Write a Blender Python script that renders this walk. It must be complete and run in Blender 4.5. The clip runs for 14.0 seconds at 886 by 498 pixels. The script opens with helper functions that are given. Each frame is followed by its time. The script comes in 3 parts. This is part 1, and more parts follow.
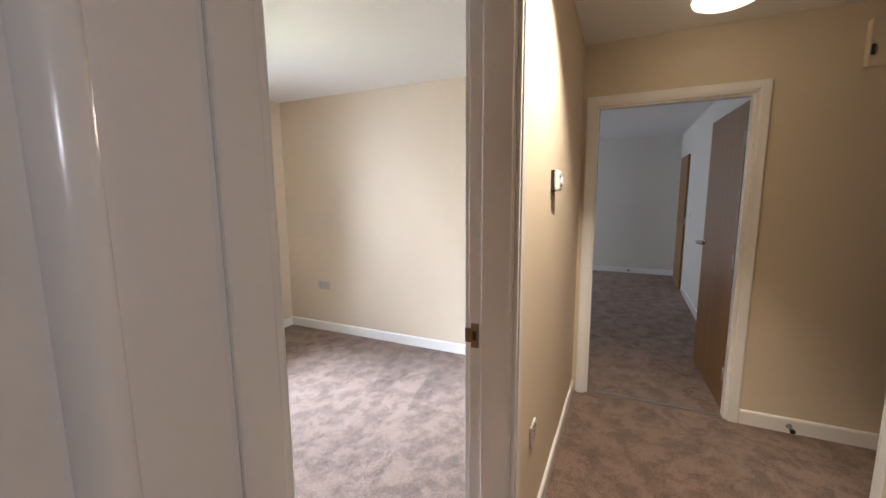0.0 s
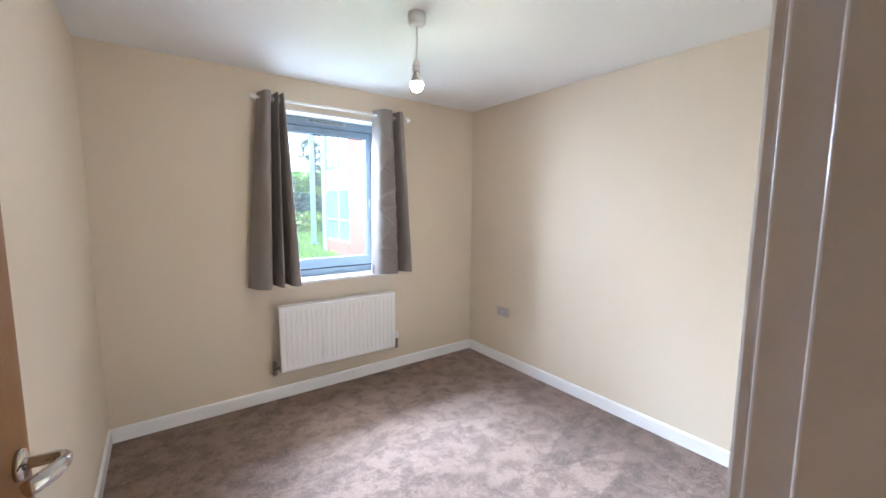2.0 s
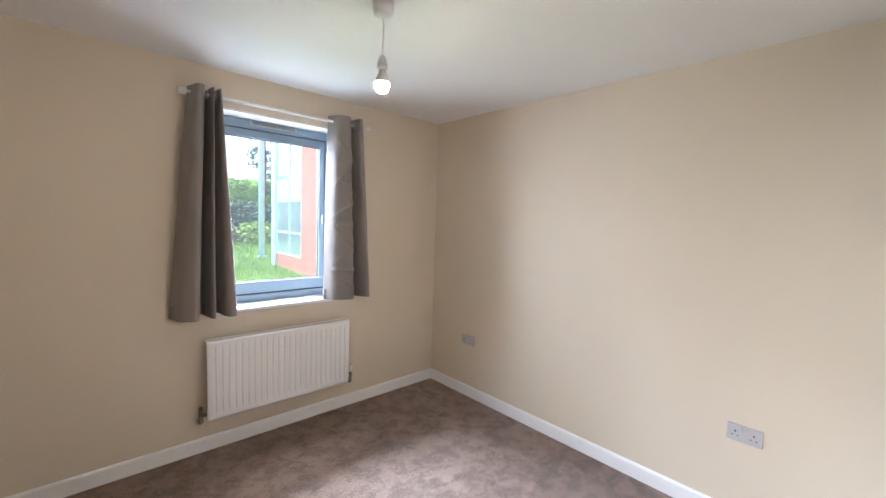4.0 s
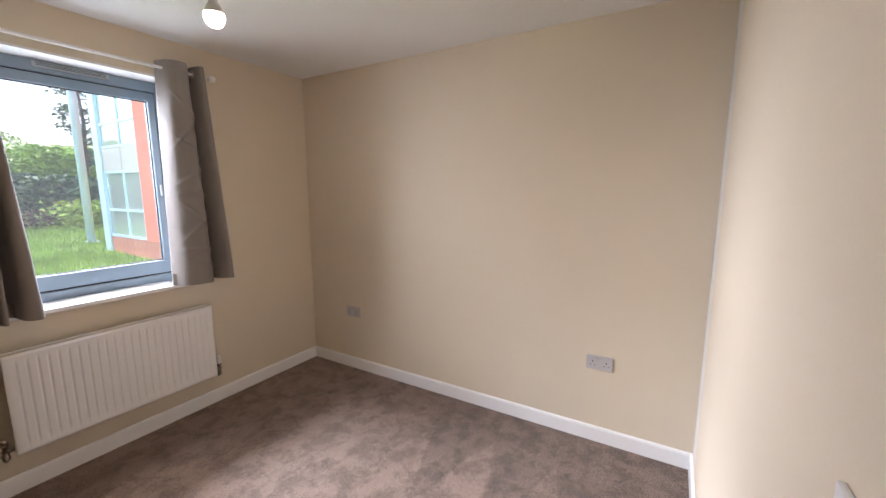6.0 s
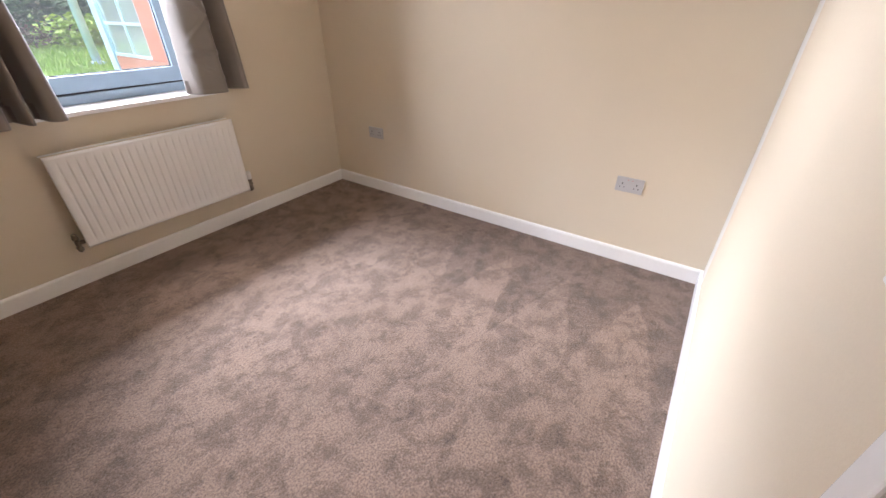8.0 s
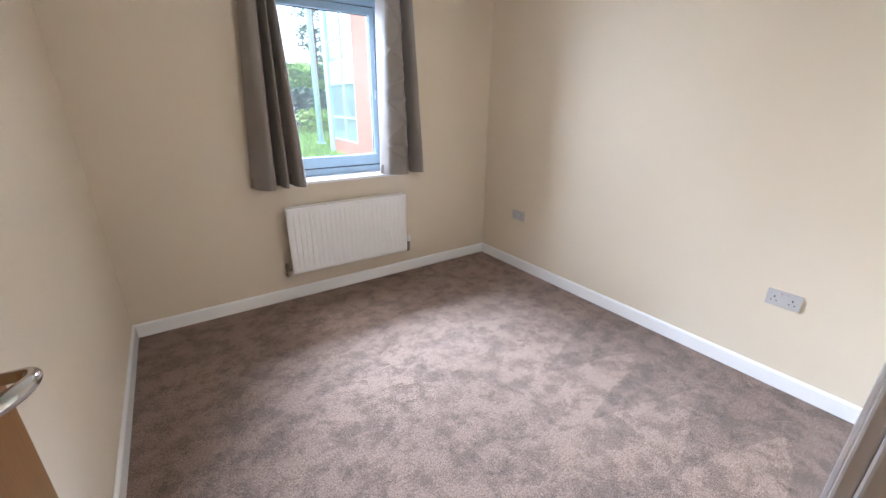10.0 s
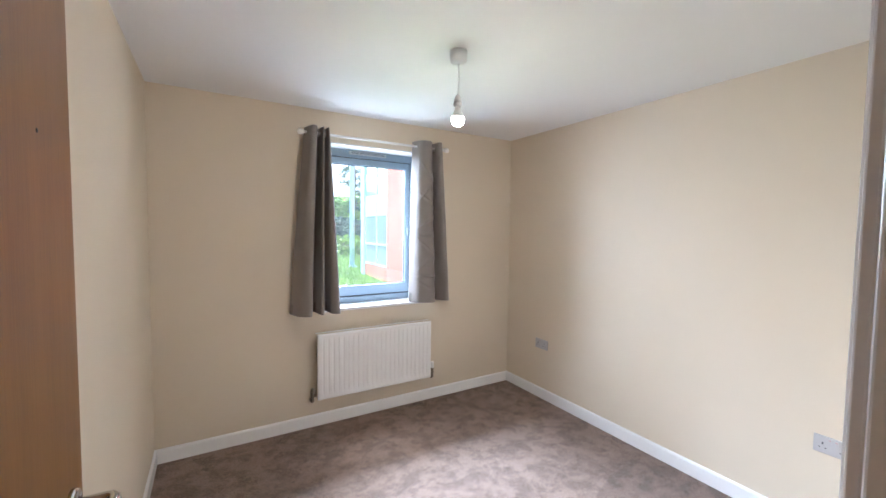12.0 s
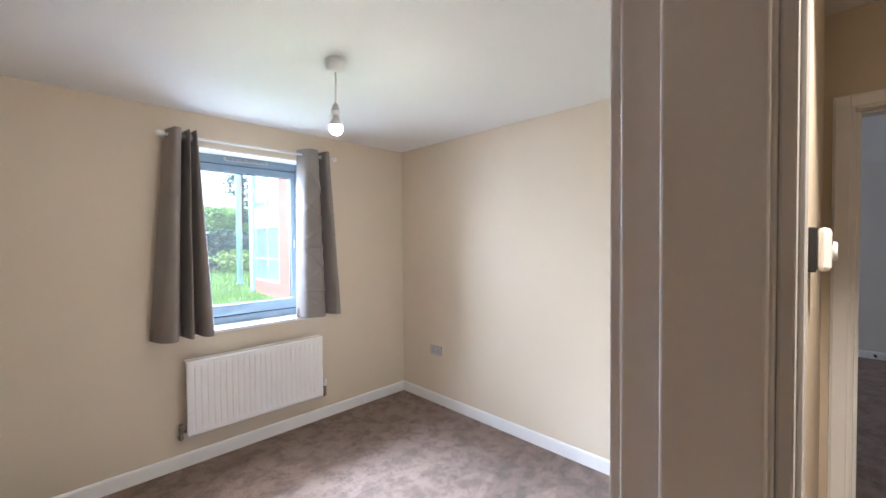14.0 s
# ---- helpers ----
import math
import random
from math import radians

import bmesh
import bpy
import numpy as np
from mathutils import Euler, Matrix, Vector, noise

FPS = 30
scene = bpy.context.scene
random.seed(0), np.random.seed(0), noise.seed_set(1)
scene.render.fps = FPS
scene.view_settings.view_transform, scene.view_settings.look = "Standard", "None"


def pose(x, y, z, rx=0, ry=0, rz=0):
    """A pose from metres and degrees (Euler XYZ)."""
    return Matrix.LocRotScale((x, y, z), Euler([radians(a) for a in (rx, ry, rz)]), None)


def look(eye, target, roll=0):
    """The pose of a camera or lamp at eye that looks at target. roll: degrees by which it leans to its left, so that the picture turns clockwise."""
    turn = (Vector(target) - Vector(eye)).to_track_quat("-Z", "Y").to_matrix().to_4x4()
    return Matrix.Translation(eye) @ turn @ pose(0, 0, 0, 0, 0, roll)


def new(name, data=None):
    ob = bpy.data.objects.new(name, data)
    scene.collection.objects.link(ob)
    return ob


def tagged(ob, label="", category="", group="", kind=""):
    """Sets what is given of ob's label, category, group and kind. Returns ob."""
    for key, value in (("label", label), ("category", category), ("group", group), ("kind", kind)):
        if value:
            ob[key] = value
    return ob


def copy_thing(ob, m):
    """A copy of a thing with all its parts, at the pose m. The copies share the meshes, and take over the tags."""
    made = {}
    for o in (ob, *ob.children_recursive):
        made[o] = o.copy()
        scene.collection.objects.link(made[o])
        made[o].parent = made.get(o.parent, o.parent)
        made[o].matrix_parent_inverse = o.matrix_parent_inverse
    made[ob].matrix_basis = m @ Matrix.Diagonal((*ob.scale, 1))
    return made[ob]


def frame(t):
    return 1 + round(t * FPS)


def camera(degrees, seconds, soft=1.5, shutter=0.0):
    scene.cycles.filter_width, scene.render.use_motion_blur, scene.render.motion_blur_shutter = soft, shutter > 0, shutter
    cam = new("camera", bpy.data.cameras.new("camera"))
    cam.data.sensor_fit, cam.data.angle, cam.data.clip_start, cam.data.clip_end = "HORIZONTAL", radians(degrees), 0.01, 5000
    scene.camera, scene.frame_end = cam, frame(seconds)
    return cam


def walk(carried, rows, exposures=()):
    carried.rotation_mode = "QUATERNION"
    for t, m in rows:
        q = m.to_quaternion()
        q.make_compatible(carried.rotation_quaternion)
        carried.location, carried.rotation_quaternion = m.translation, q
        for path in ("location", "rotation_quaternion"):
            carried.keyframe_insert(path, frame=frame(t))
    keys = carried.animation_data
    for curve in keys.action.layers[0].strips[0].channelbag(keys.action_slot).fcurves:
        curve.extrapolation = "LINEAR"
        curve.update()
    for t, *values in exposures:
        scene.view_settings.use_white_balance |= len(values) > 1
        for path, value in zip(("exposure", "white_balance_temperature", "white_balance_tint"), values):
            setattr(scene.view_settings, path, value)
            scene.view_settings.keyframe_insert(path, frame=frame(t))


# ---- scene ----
cam = camera(97.2, 14.0)

PATH = [
    (0, (-3.146, -3.342, 1.437), (-1.351, -2.506, 1.161), -0.4),
    (0.3, (-2.986, -3.339, 1.475), (-1.262, -2.365, 1.198), -0.5),
    (0.5, (-2.898, -3.338, 1.464), (-1.232, -2.266, 1.191), -0.4),
    (1, (-2.743, -3.265, 1.455), (-1.242, -1.969, 1.193), -0.0),
    (1.5, (-2.647, -3.143, 1.481), (-1.305, -1.68, 1.236), -0.0),
    (2, (-2.571, -3.049, 1.483), (-1.402, -1.442, 1.261), 0.4),
    (4.5, (-2.399, -2.746, 1.525), (-0.947, -1.377, 1.404), 1.8),
    (5, (-2.369, -2.743, 1.521), (-0.79, -1.523, 1.388), 1.4),
    (5.5, (-2.35, -2.737, 1.516), (-0.685, -1.645, 1.324), 0.7),
    (6, (-2.327, -2.731, 1.498), (-0.627, -1.722, 1.197), -0.1),
    (6.5, (-2.323, -2.725, 1.472), (-0.632, -1.757, 1.019), -0.6),
    (7, (-2.319, -2.721, 1.44), (-0.684, -1.77, 0.79), -0.9),
    (7.5, (-2.322, -2.717, 1.398), (-0.776, -1.785, 0.536), -0.5),
    (8, (-2.328, -2.703, 1.349), (-0.917, -1.751, 0.299), 0.2),
    (10.5, (-2.521, -2.95, 1.472), (-1.528, -1.308, 0.908), 1.1),
    (11, (-2.537, -2.966, 1.502), (-1.527, -1.28, 1.127), 1.2),
    (11.5, (-2.56, -2.989, 1.519), (-1.54, -1.283, 1.304), 1.0),
    (12, (-2.575, -3.017, 1.527), (-1.55, -1.303, 1.423), 0.7),
    (12.5, (-2.572, -3.042, 1.527), (-1.547, -1.324, 1.501), 0.3),
    (13, (-2.562, -3.053, 1.545), (-1.517, -1.348, 1.541), 0.1),
    (13.5, (-2.55, -3.062, 1.535), (-1.391, -1.431, 1.525), -0.3),
    (14, (-2.498, -3.088, 1.518), (-1.087, -1.671, 1.471), -0.5),
]

EXPOSURES = [(0.0, 2.38, 5650, 15), (0.5, 2.43, 5300, 14), (2.0, 2.36, 5300, 14), (4.5, 1.87, 5750, 17), (5.5, 1.6, 6080, 21),
             (6.5, 1.55, 6280, 22), (8.0, 1.82, 6280, 22), (10.5, 2.18, 5380, 14), (14.0, 2.27, 5380, 15)]
walk(cam, [(t, look(eye, target, roll)) for t, eye, target, roll in PATH], EXPOSURES)

# ---------------- world and large lights ----------------
world = bpy.data.worlds.new("overcast_sky")
scene.world = world
world.use_nodes = True
wn = world.node_tree
sky = wn.nodes.new("ShaderNodeTexSky")
sky.sky_type = "NISHITA"
sky.sun_disc = False
sky.sun_elevation = radians(48)
sky.sun_rotation = radians(-35)
sky.dust_density = 4.0
sky.air_density = 1.0
wn.links.new(sky.outputs[0], wn.nodes["Background"].inputs[0])
wn.nodes["Background"].inputs[1].default_value = 0.15

sun = new("sun", bpy.data.lights.new("sun", "SUN"))
sun.data.energy, sun.data.angle, sun.data.color = 1.2, radians(25), (1.0, 0.96, 0.9)
sun.matrix_world = look((0, 0, 20), (-2.0, -8.0, 0))


def area(name, eye, target, w, h, watts, color):
    ob = new(name, bpy.data.lights.new(name, "AREA"))
    ob.data.shape, ob.data.size, ob.data.size_y = "RECTANGLE", w, h
    ob.data.energy, ob.data.color = watts, color
    ob.matrix_world = look(eye, target)
    return ob


# daylight standing in for the overcast sky and the bright lawn outside the two window openings
area("bedroom_skylight", (-1.30, 2.3, 3.3), (-1.36, -1.35, 0.3), 3.0, 0.9, 470, (0.84, 0.93, 1.0))
area("bedroom_sidelight", (-2.55, 1.25, 2.0), (-0.6, -2.2, 0.7), 1.2, 1.0, 52, (0.88, 0.95, 1.0))
area("bedroom_frontlight", (-2.0, 3.3, 2.3), (-1.5, -2.9, 0.8), 1.7, 1.1, 185, (0.88, 0.95, 1.0))
area("bedroom_lawnlight", (-1.42, 1.0, 0.35), (-1.42, -1.1, 2.4), 1.6, 0.7, 11, (0.88, 1.0, 0.88))
area("next_room_skylight", (3.4, 0.30, 1.5), (2.6, -3.0, 0.5), 0.9, 1.1, 7, (0.95, 0.97, 1.0))

# ---------------- materials ----------------
def mat(name, color, rough=0.6, metal=0.0, vary=0.08, scale=3.0, fine=120.0, bump=0.15, dist=0.002, stretch=(1, 1, 1), spec=0.5, color2=None, **more):
    m = bpy.data.materials.new(name)
    m.use_nodes = True
    nt = m.node_tree
    b = nt.nodes["Principled BSDF"]
    b.inputs["Roughness"].default_value = rough
    b.inputs["Metallic"].default_value = metal
    b.inputs["Specular IOR Level"].default_value = spec
    tc = nt.nodes.new("ShaderNodeTexCoord")
    mp = nt.nodes.new("ShaderNodeMapping")
    mp.inputs["Scale"].default_value = stretch
    nt.links.new(tc.outputs["Object"], mp.inputs[0])
    big = nt.nodes.new("ShaderNodeTexNoise")
    big.inputs["Scale"].default_value, big.inputs["Detail"].default_value = scale, 5
    small = nt.nodes.new("ShaderNodeTexNoise")
    small.inputs["Scale"].default_value, small.inputs["Detail"].default_value = fine, 3
    for n in (big, small):
        nt.links.new(mp.outputs[0], n.inputs["Vector"])
    mix = nt.nodes.new("ShaderNodeMix")
    mix.data_type = "RGBA"
    lo = tuple(c * (1 - vary) for c in color)
    hi = color2 if color2 else tuple(min(1, c * (1 + vary)) for c in color)
    mix.inputs["A"].default_value, mix.inputs["B"].default_value = (*lo, 1), (*hi, 1)
    av = nt.nodes.new("ShaderNodeMath")
    av.operation = "MULTIPLY_ADD"
    av.inputs[1].default_value, av.inputs[2].default_value = 0.35, 0.0
    nt.links.new(small.outputs["Fac"], av.inputs[0])
    ad = nt.nodes.new("ShaderNodeMath")
    ad.operation = "MULTIPLY_ADD"
    ad.inputs[1].default_value = 0.65
    nt.links.new(big.outputs["Fac"], ad.inputs[0])
    nt.links.new(av.outputs[0], ad.inputs[2])
    ramp = nt.nodes.new("ShaderNodeMapRange")
    ramp.inputs["From Min"].default_value, ramp.inputs["From Max"].default_value = 0.35, 0.65
    nt.links.new(ad.outputs[0], ramp.inputs["Value"])
    nt.links.new(ramp.outputs[0], mix.inputs["Factor"])
    nt.links.new(mix.outputs["Result"], b.inputs["Base Color"])
    if bump:
        bp = nt.nodes.new("ShaderNodeBump")
        bp.inputs["Strength"].default_value, bp.inputs["Distance"].default_value = bump, dist
        nt.links.new(small.outputs["Fac"], bp.inputs["Height"])
        nt.links.new(bp.outputs[0], b.inputs["Normal"])
    for key, value in more.items():
        b.inputs[key.replace("_", " ")].default_value = value
    return m


M_WALL = mat("cream_emulsion", (0.71, 0.62, 0.485), 0.75, vary=0.025, scale=1.2, fine=260, bump=0.12, spec=0.25)
M_WALL2 = mat("pale_emulsion", (0.74, 0.72, 0.67), 0.75, vary=0.025, scale=1.2, fine=260, bump=0.12, spec=0.25)
M_CEIL = mat("ceiling_emulsion", (0.82, 0.82, 0.81), 0.85, vary=0.02, scale=1.0, fine=200, bump=0.1, spec=0.2)
M_GLOSS = mat("white_gloss_paint", (0.90, 0.895, 0.885), 0.22, vary=0.02, scale=4, fine=60, bump=0.05)
M_SATIN = mat("white_enamel", (0.84, 0.83, 0.81), 0.32, vary=0.015, scale=5, fine=90, bump=0.02)
M_PLASTIC = mat("white_plastic", (0.80, 0.79, 0.78), 0.35, vary=0.02, scale=20, fine=200, bump=0.02)
M_DARKP = mat("black_plastic", (0.02, 0.02, 0.022), 0.4, vary=0.1, bump=0.02)
M_OAK = mat("oak_veneer", (0.25, 0.120, 0.033), 0.38, vary=0.16, scale=2.2, fine=30, bump=0.06, stretch=(9, 9, 0.35))
M_CHROME = mat("polished_chrome", (0.58, 0.57, 0.55), 0.12, 1.0, vary=0.03, scale=10, fine=80, bump=0.01)
M_STEEL = mat("brushed_steel", (0.5, 0.48, 0.45), 0.35, 1.0, vary=0.1, scale=10, fine=150, bump=0.03)
M_BRASS = mat("aged_brass_valve", (0.28, 0.24, 0.19), 0.35, 1.0, vary=0.2, scale=30, fine=150, bump=0.05)
M_FRAME = mat("grey_blue_coated_aluminium", (0.23, 0.31, 0.385), 0.32, 0.0, vary=0.05, scale=6, fine=300, bump=0.03)
M_SEAL = mat("black_rubber_seal", (0.012, 0.012, 0.014), 0.6, vary=0.1, bump=0.02)
M_CURT = mat("grey_taupe_curtain_cloth", (0.235, 0.208, 0.186), 0.62, vary=0.07, scale=5, fine=700, bump=0.25, dist=0.0006, Sheen_Weight=0.25)
M_LINING = mat("curtain_heading", (0.22, 0.195, 0.175), 0.7, vary=0.06, scale=5, fine=700, bump=0.2, dist=0.0006)
M_RED = mat("coral_render", (0.58, 0.17, 0.11), 0.7, vary=0.07, scale=1.5, fine=60, bump=0.2)
M_BRICK = mat("red_soldier_brick", (0.50, 0.22, 0.15), 0.8, vary=0.25, scale=6, fine=60, bump=0.5)
M_ALU = mat("pale_blue_coated_metal", (0.46, 0.66, 0.78), 0.4, 0.0, vary=0.05, scale=3, fine=80, bump=0.03)
M_SPAND = mat("pale_grey_panel", (0.42, 0.46, 0.48), 0.45, vary=0.05, scale=2, fine=60, bump=0.03)
M_GRASS = mat("lawn", (0.15, 0.27, 0.04), 0.9, vary=0.4, scale=1.3, fine=40, bump=0.8, dist=0.03)
M_BLADE = mat("grass_blades", (0.22, 0.38, 0.055), 0.7, vary=0.4, scale=2, fine=9, bump=0)
M_LEAFL = mat("light_leaves", (0.30, 0.48, 0.055), 0.6, vary=0.35, scale=1.1, fine=6, bump=0)
M_LEAFD = mat("dark_leaves", (0.06, 0.14, 0.05), 0.55, vary=0.4, scale=1.4, fine=8, bump=0)
M_TWIG = mat("brown_twigs", (0.12, 0.085, 0.055), 0.85, vary=0.3, scale=3, fine=30, bump=0.3)
M_ROOM = mat("far_room_blind", (0.35, 0.42, 0.38), 0.8, vary=0.2, scale=1.5, fine=20, bump=0)


def glass(name, tint, rough=0.0, weight=1.0):
    m = bpy.data.materials.new(name)
    m.use_nodes = True
    nt = m.node_tree
    out = nt.nodes["Material Output"]
    nt.nodes.remove(nt.nodes["Principled BSDF"])
    tr = nt.nodes.new("ShaderNodeBsdfTransparent")
    gl = nt.nodes.new("ShaderNodeBsdfGlossy")
    tr.inputs[0].default_value = (*tint, 1)
    gl.inputs["Roughness"].default_value = 0.02 + rough
    fr = nt.nodes.new("ShaderNodeFresnel")
    fr.inputs[0].default_value = 1.5
    mx = nt.nodes.new("ShaderNodeMixShader")
    nt.links.new(fr.outputs[0], mx.inputs[0])
    nt.links.new(tr.outputs[0], mx.inputs[1])
    nt.links.new(gl.outputs[0], mx.inputs[2])
    # small translucent share puts a pale haze over the view into the glass
    haze = nt.nodes.new("ShaderNodeBsdfTranslucent")
    haze.inputs[0].default_value = (0.85, 0.9, 0.95, 1)
    haze_mix = nt.nodes.new("ShaderNodeMixShader")
    haze_mix.inputs[0].default_value = 0.003
    nt.links.new(mx.outputs[0], haze_mix.inputs[1])
    nt.links.new(haze.outputs[0], haze_mix.inputs[2])
    nt.links.new(haze_mix.outputs[0], out.inputs[0])
    return m


M_PANE = glass("window_glass", (0.93, 0.96, 0.96))
# opaque panes; the sky's pale reflection is partly put into their base colour
M_FPANE = mat("far_glass_sky_tinted", (0.62, 0.76, 0.78), 0.06, 0.6, vary=0.04, scale=0.8, fine=4, bump=0.03)


def glow(name, color, strength):
    m = bpy.data.materials.new(name)
    m.use_nodes = True
    b = m.node_tree.nodes["Principled BSDF"]
    b.inputs["Base Color"].default_value = (0.9, 0.9, 0.9, 1)
    b.inputs["Emission Color"].default_value = (*color, 1)
    b.inputs["Emission Strength"].default_value = strength
    return m


M_BULB = glow("lit_bulb", (1.0, 0.80, 0.60), 80)
M_DOME = glow("lit_dome", (1.0, 0.82, 0.52), 0.5)


def carpet():
    m = bpy.data.materials.new("taupe_pile_carpet")
    m.use_nodes = True
    nt = m.node_tree
    b = nt.nodes["Principled BSDF"]
    b.inputs["Roughness"].default_value = 0.95
    b.inputs["Specular IOR Level"].default_value = 0.15
    b.inputs["Sheen Weight"].default_value = 0.3
    b.inputs["Sheen Roughness"].default_value = 0.45
    b.inputs["Sheen Tint"].default_value = (0.9, 0.82, 0.78, 1)
    tc = nt.nodes.new("ShaderNodeTexCoord")

    def noise_at(scale, detail, rough=0.55, distort=0.0):
        n = nt.nodes.new("ShaderNodeTexNoise")
        n.inputs["Scale"].default_value, n.inputs["Detail"].default_value = scale, detail
        n.inputs["Roughness"].default_value, n.inputs["Distortion"].default_value = rough, distort
        nt.links.new(tc.outputs["Object"], n.inputs["Vector"])
        return n

    def ranged(src, a, bb, lo, hi):
        r = nt.nodes.new("ShaderNodeMapRange")
        for k, v in (("From Min", a), ("From Max", bb), ("To Min", lo), ("To Max", hi)):
            r.inputs[k].default_value = v
        nt.links.new(src, r.inputs["Value"])
        return r.outputs[0]

    patch = ranged(noise_at(7.5, 8, 0.70, 0.15).outputs["Fac"], 0.42, 0.55, 0.66, 1.10)
    tread = ranged(noise_at(11.0, 4, 0.6, 0.2).outputs["Fac"], 0.585, 0.66, 1.0, 0.72)
    wide = ranged(noise_at(1.3, 3).outputs["Fac"], 0.3, 0.7, 0.92, 1.08)
    tuft = ranged(noise_at(125.0, 4, 0.8).outputs["Fac"], 0.34, 0.66, 0.40, 1.50)

    def times(a, c):
        n = nt.nodes.new("ShaderNodeMath")
        n.operation = "MULTIPLY"
        nt.links.new(a, n.inputs[0])
        nt.links.new(c, n.inputs[1])
        return n.outputs[0]

    # vacuum strokes: slanted wedges of brushed pile along the right-hand wall
    sep = nt.nodes.new("ShaderNodeSeparateXYZ")
    nt.links.new(tc.outputs["Object"], sep.inputs[0])
    zig = nt.nodes.new("ShaderNodeMath")
    zig.operation = "PINGPONG"
    zig.inputs[1].default_value = 0.19
    nt.links.new(sep.outputs["Y"], zig.inputs[0])
    edge = nt.nodes.new("ShaderNodeMath")
    edge.operation = "MULTIPLY_ADD"
    edge.inputs[1].default_value = 3.6
    nt.links.new(zig.outputs[0], edge.inputs[0])
    nt.links.new(sep.outputs["X"], edge.inputs[2])
    wob = nt.nodes.new("ShaderNodeMath")
    wob.operation = "MULTIPLY_ADD"
    wob.inputs[1].default_value = 0.5
    nt.links.new(noise_at(2.2, 3).outputs["Fac"], wob.inputs[0])
    nt.links.new(edge.outputs[0], wob.inputs[2])
    inside = ranged(wob.outputs[0], -0.11, -0.07, 1.08, 0.78)
    near = ranged(sep.outputs["Y"], -1.3, -1.6, 0.0, 1.0)
    side = ranged(sep.outputs["X"], -1.4, -1.0, 0.0, 1.0)
    stroke = nt.nodes.new("ShaderNodeMix")
    stroke.data_type = "FLOAT"
    stroke.inputs[2].default_value = 1.0
    indoors = ranged(sep.outputs["Y"], -2.95, -2.90, 0.0, 1.0)
    nt.links.new(times(times(near, side), indoors), stroke.inputs[0])
    nt.links.new(inside, stroke.inputs[3])
    total = times(times(times(times(patch, tread), wide), tuft), stroke.outputs[0])
    col = nt.nodes.new("ShaderNodeMix")
    col.data_type = "RGBA"
    col.blend_type = "MULTIPLY"
    col.inputs["Factor"].default_value = 1.0
    col.inputs["A"].default_value = (0.302, 0.210, 0.160, 1)
    nt.links.new(total, col.inputs["B"])
    nt.links.new(col.outputs["Result"], b.inputs["Base Color"])
    bp = nt.nodes.new("ShaderNodeBump")
    bp.inputs["Strength"].default_value, bp.inputs["Distance"].default_value = 0.7, 0.006
    nt.links.new(tuft, bp.inputs["Height"])
    bp2 = nt.nodes.new("ShaderNodeBump")
    bp2.inputs["Strength"].default_value, bp2.inputs["Distance"].default_value = 0.5, 0.012
    nt.links.new(patch, bp2.inputs["Height"])
    nt.links.new(bp.outputs[0], bp2.inputs["Normal"])
    nt.links.new(bp2.outputs[0], b.inputs["Normal"])
    return m


M_CARPET = carpet()

# ---------------- mesh helpers ----------------
def box(bm, x0, x1, y0, y1, z0, z1, bevel=0.0, seg=2):
    g = bmesh.ops.create_cube(bm, size=1.0)
    vs = g["verts"]
    for v in vs:
        v.co = Vector(((x0 + x1) / 2 + v.co.x * (x1 - x0), (y0 + y1) / 2 + v.co.y * (y1 - y0), (z0 + z1) / 2 + v.co.z * (z1 - z0)))
    if bevel:
        es = list({e for v in vs for e in v.link_edges})
        bmesh.ops.bevel(bm, geom=es, offset=bevel, segments=seg, affect="EDGES", profile=0.5)


def lathe(bm, profile, centre, axis=(0, 0, 1), n=24):
    """A turned body: (radius, height) pairs round an axis through centre."""
    q = Vector((0, 0, 1)).rotation_difference(Vector(axis))
    rings = []
    for r, h in profile:
        ring = []
        for i in range(n):
            a = 2 * math.pi * i / n
            ring.append(bm.verts.new(Vector(centre) + q @ Vector((r * math.cos(a), r * math.sin(a), h))))
        rings.append(ring)
    for a, b in zip(rings, rings[1:]):
        for i in range(n):
            f = bm.faces.new((a[i], a[(i + 1) % n], b[(i + 1) % n], b[i]))
            f.smooth = True
    bm.faces.new(rings[0][::-1])
    bm.faces.new(rings[-1])


def tube(bm, points, radius, n=12, flat=1.0):
    """A round bar along a line of points; flat squeezes it sideways; radius may be a list."""
    pts = [Vector(p) for p in points]
    rings = []
    for i, p in enumerate(pts):
        d = (pts[min(i + 1, len(pts) - 1)] - pts[max(i - 1, 0)]).normalized()
        up = Vector((0, 0, 1)) if abs(d.z) < 0.9 else Vector((1, 0, 0))
        s = d.cross(up).normalized()
        u = s.cross(d)
        r = radius[i] if isinstance(radius, (list, tuple)) else radius
        rings.append([bm.verts.new(p + s * (r * flat * math.cos(2 * math.pi * k / n)) + u * (r * math.sin(2 * math.pi * k / n))) for k in range(n)])
    for a, b in zip(rings, rings[1:]):
        for k in range(n):
            f = bm.faces.new((a[k], a[(k + 1) % n], b[(k + 1) % n], b[k]))
            f.smooth = True
    bm.faces.new(rings[0][::-1])
    bm.faces.new(rings[-1])


def part(name, bm, material, parent=None, label=""):
    bmesh.ops.recalc_face_normals(bm, faces=bm.faces[:])
    me = bpy.data.meshes.new(name)
    bm.to_mesh(me)
    bm.free()
    me.materials.append(material)
    ob = new(name, me)
    if parent:
        ob.parent = parent
    if label:
        ob["label"] = label
    return ob


def thing(name, label, category, group="", kind="", at=(0, 0, 0)):
    ob = new(name)
    ob.location = at
    ob.empty_display_size = 0.05
    return tagged(ob, label, category, group, kind)


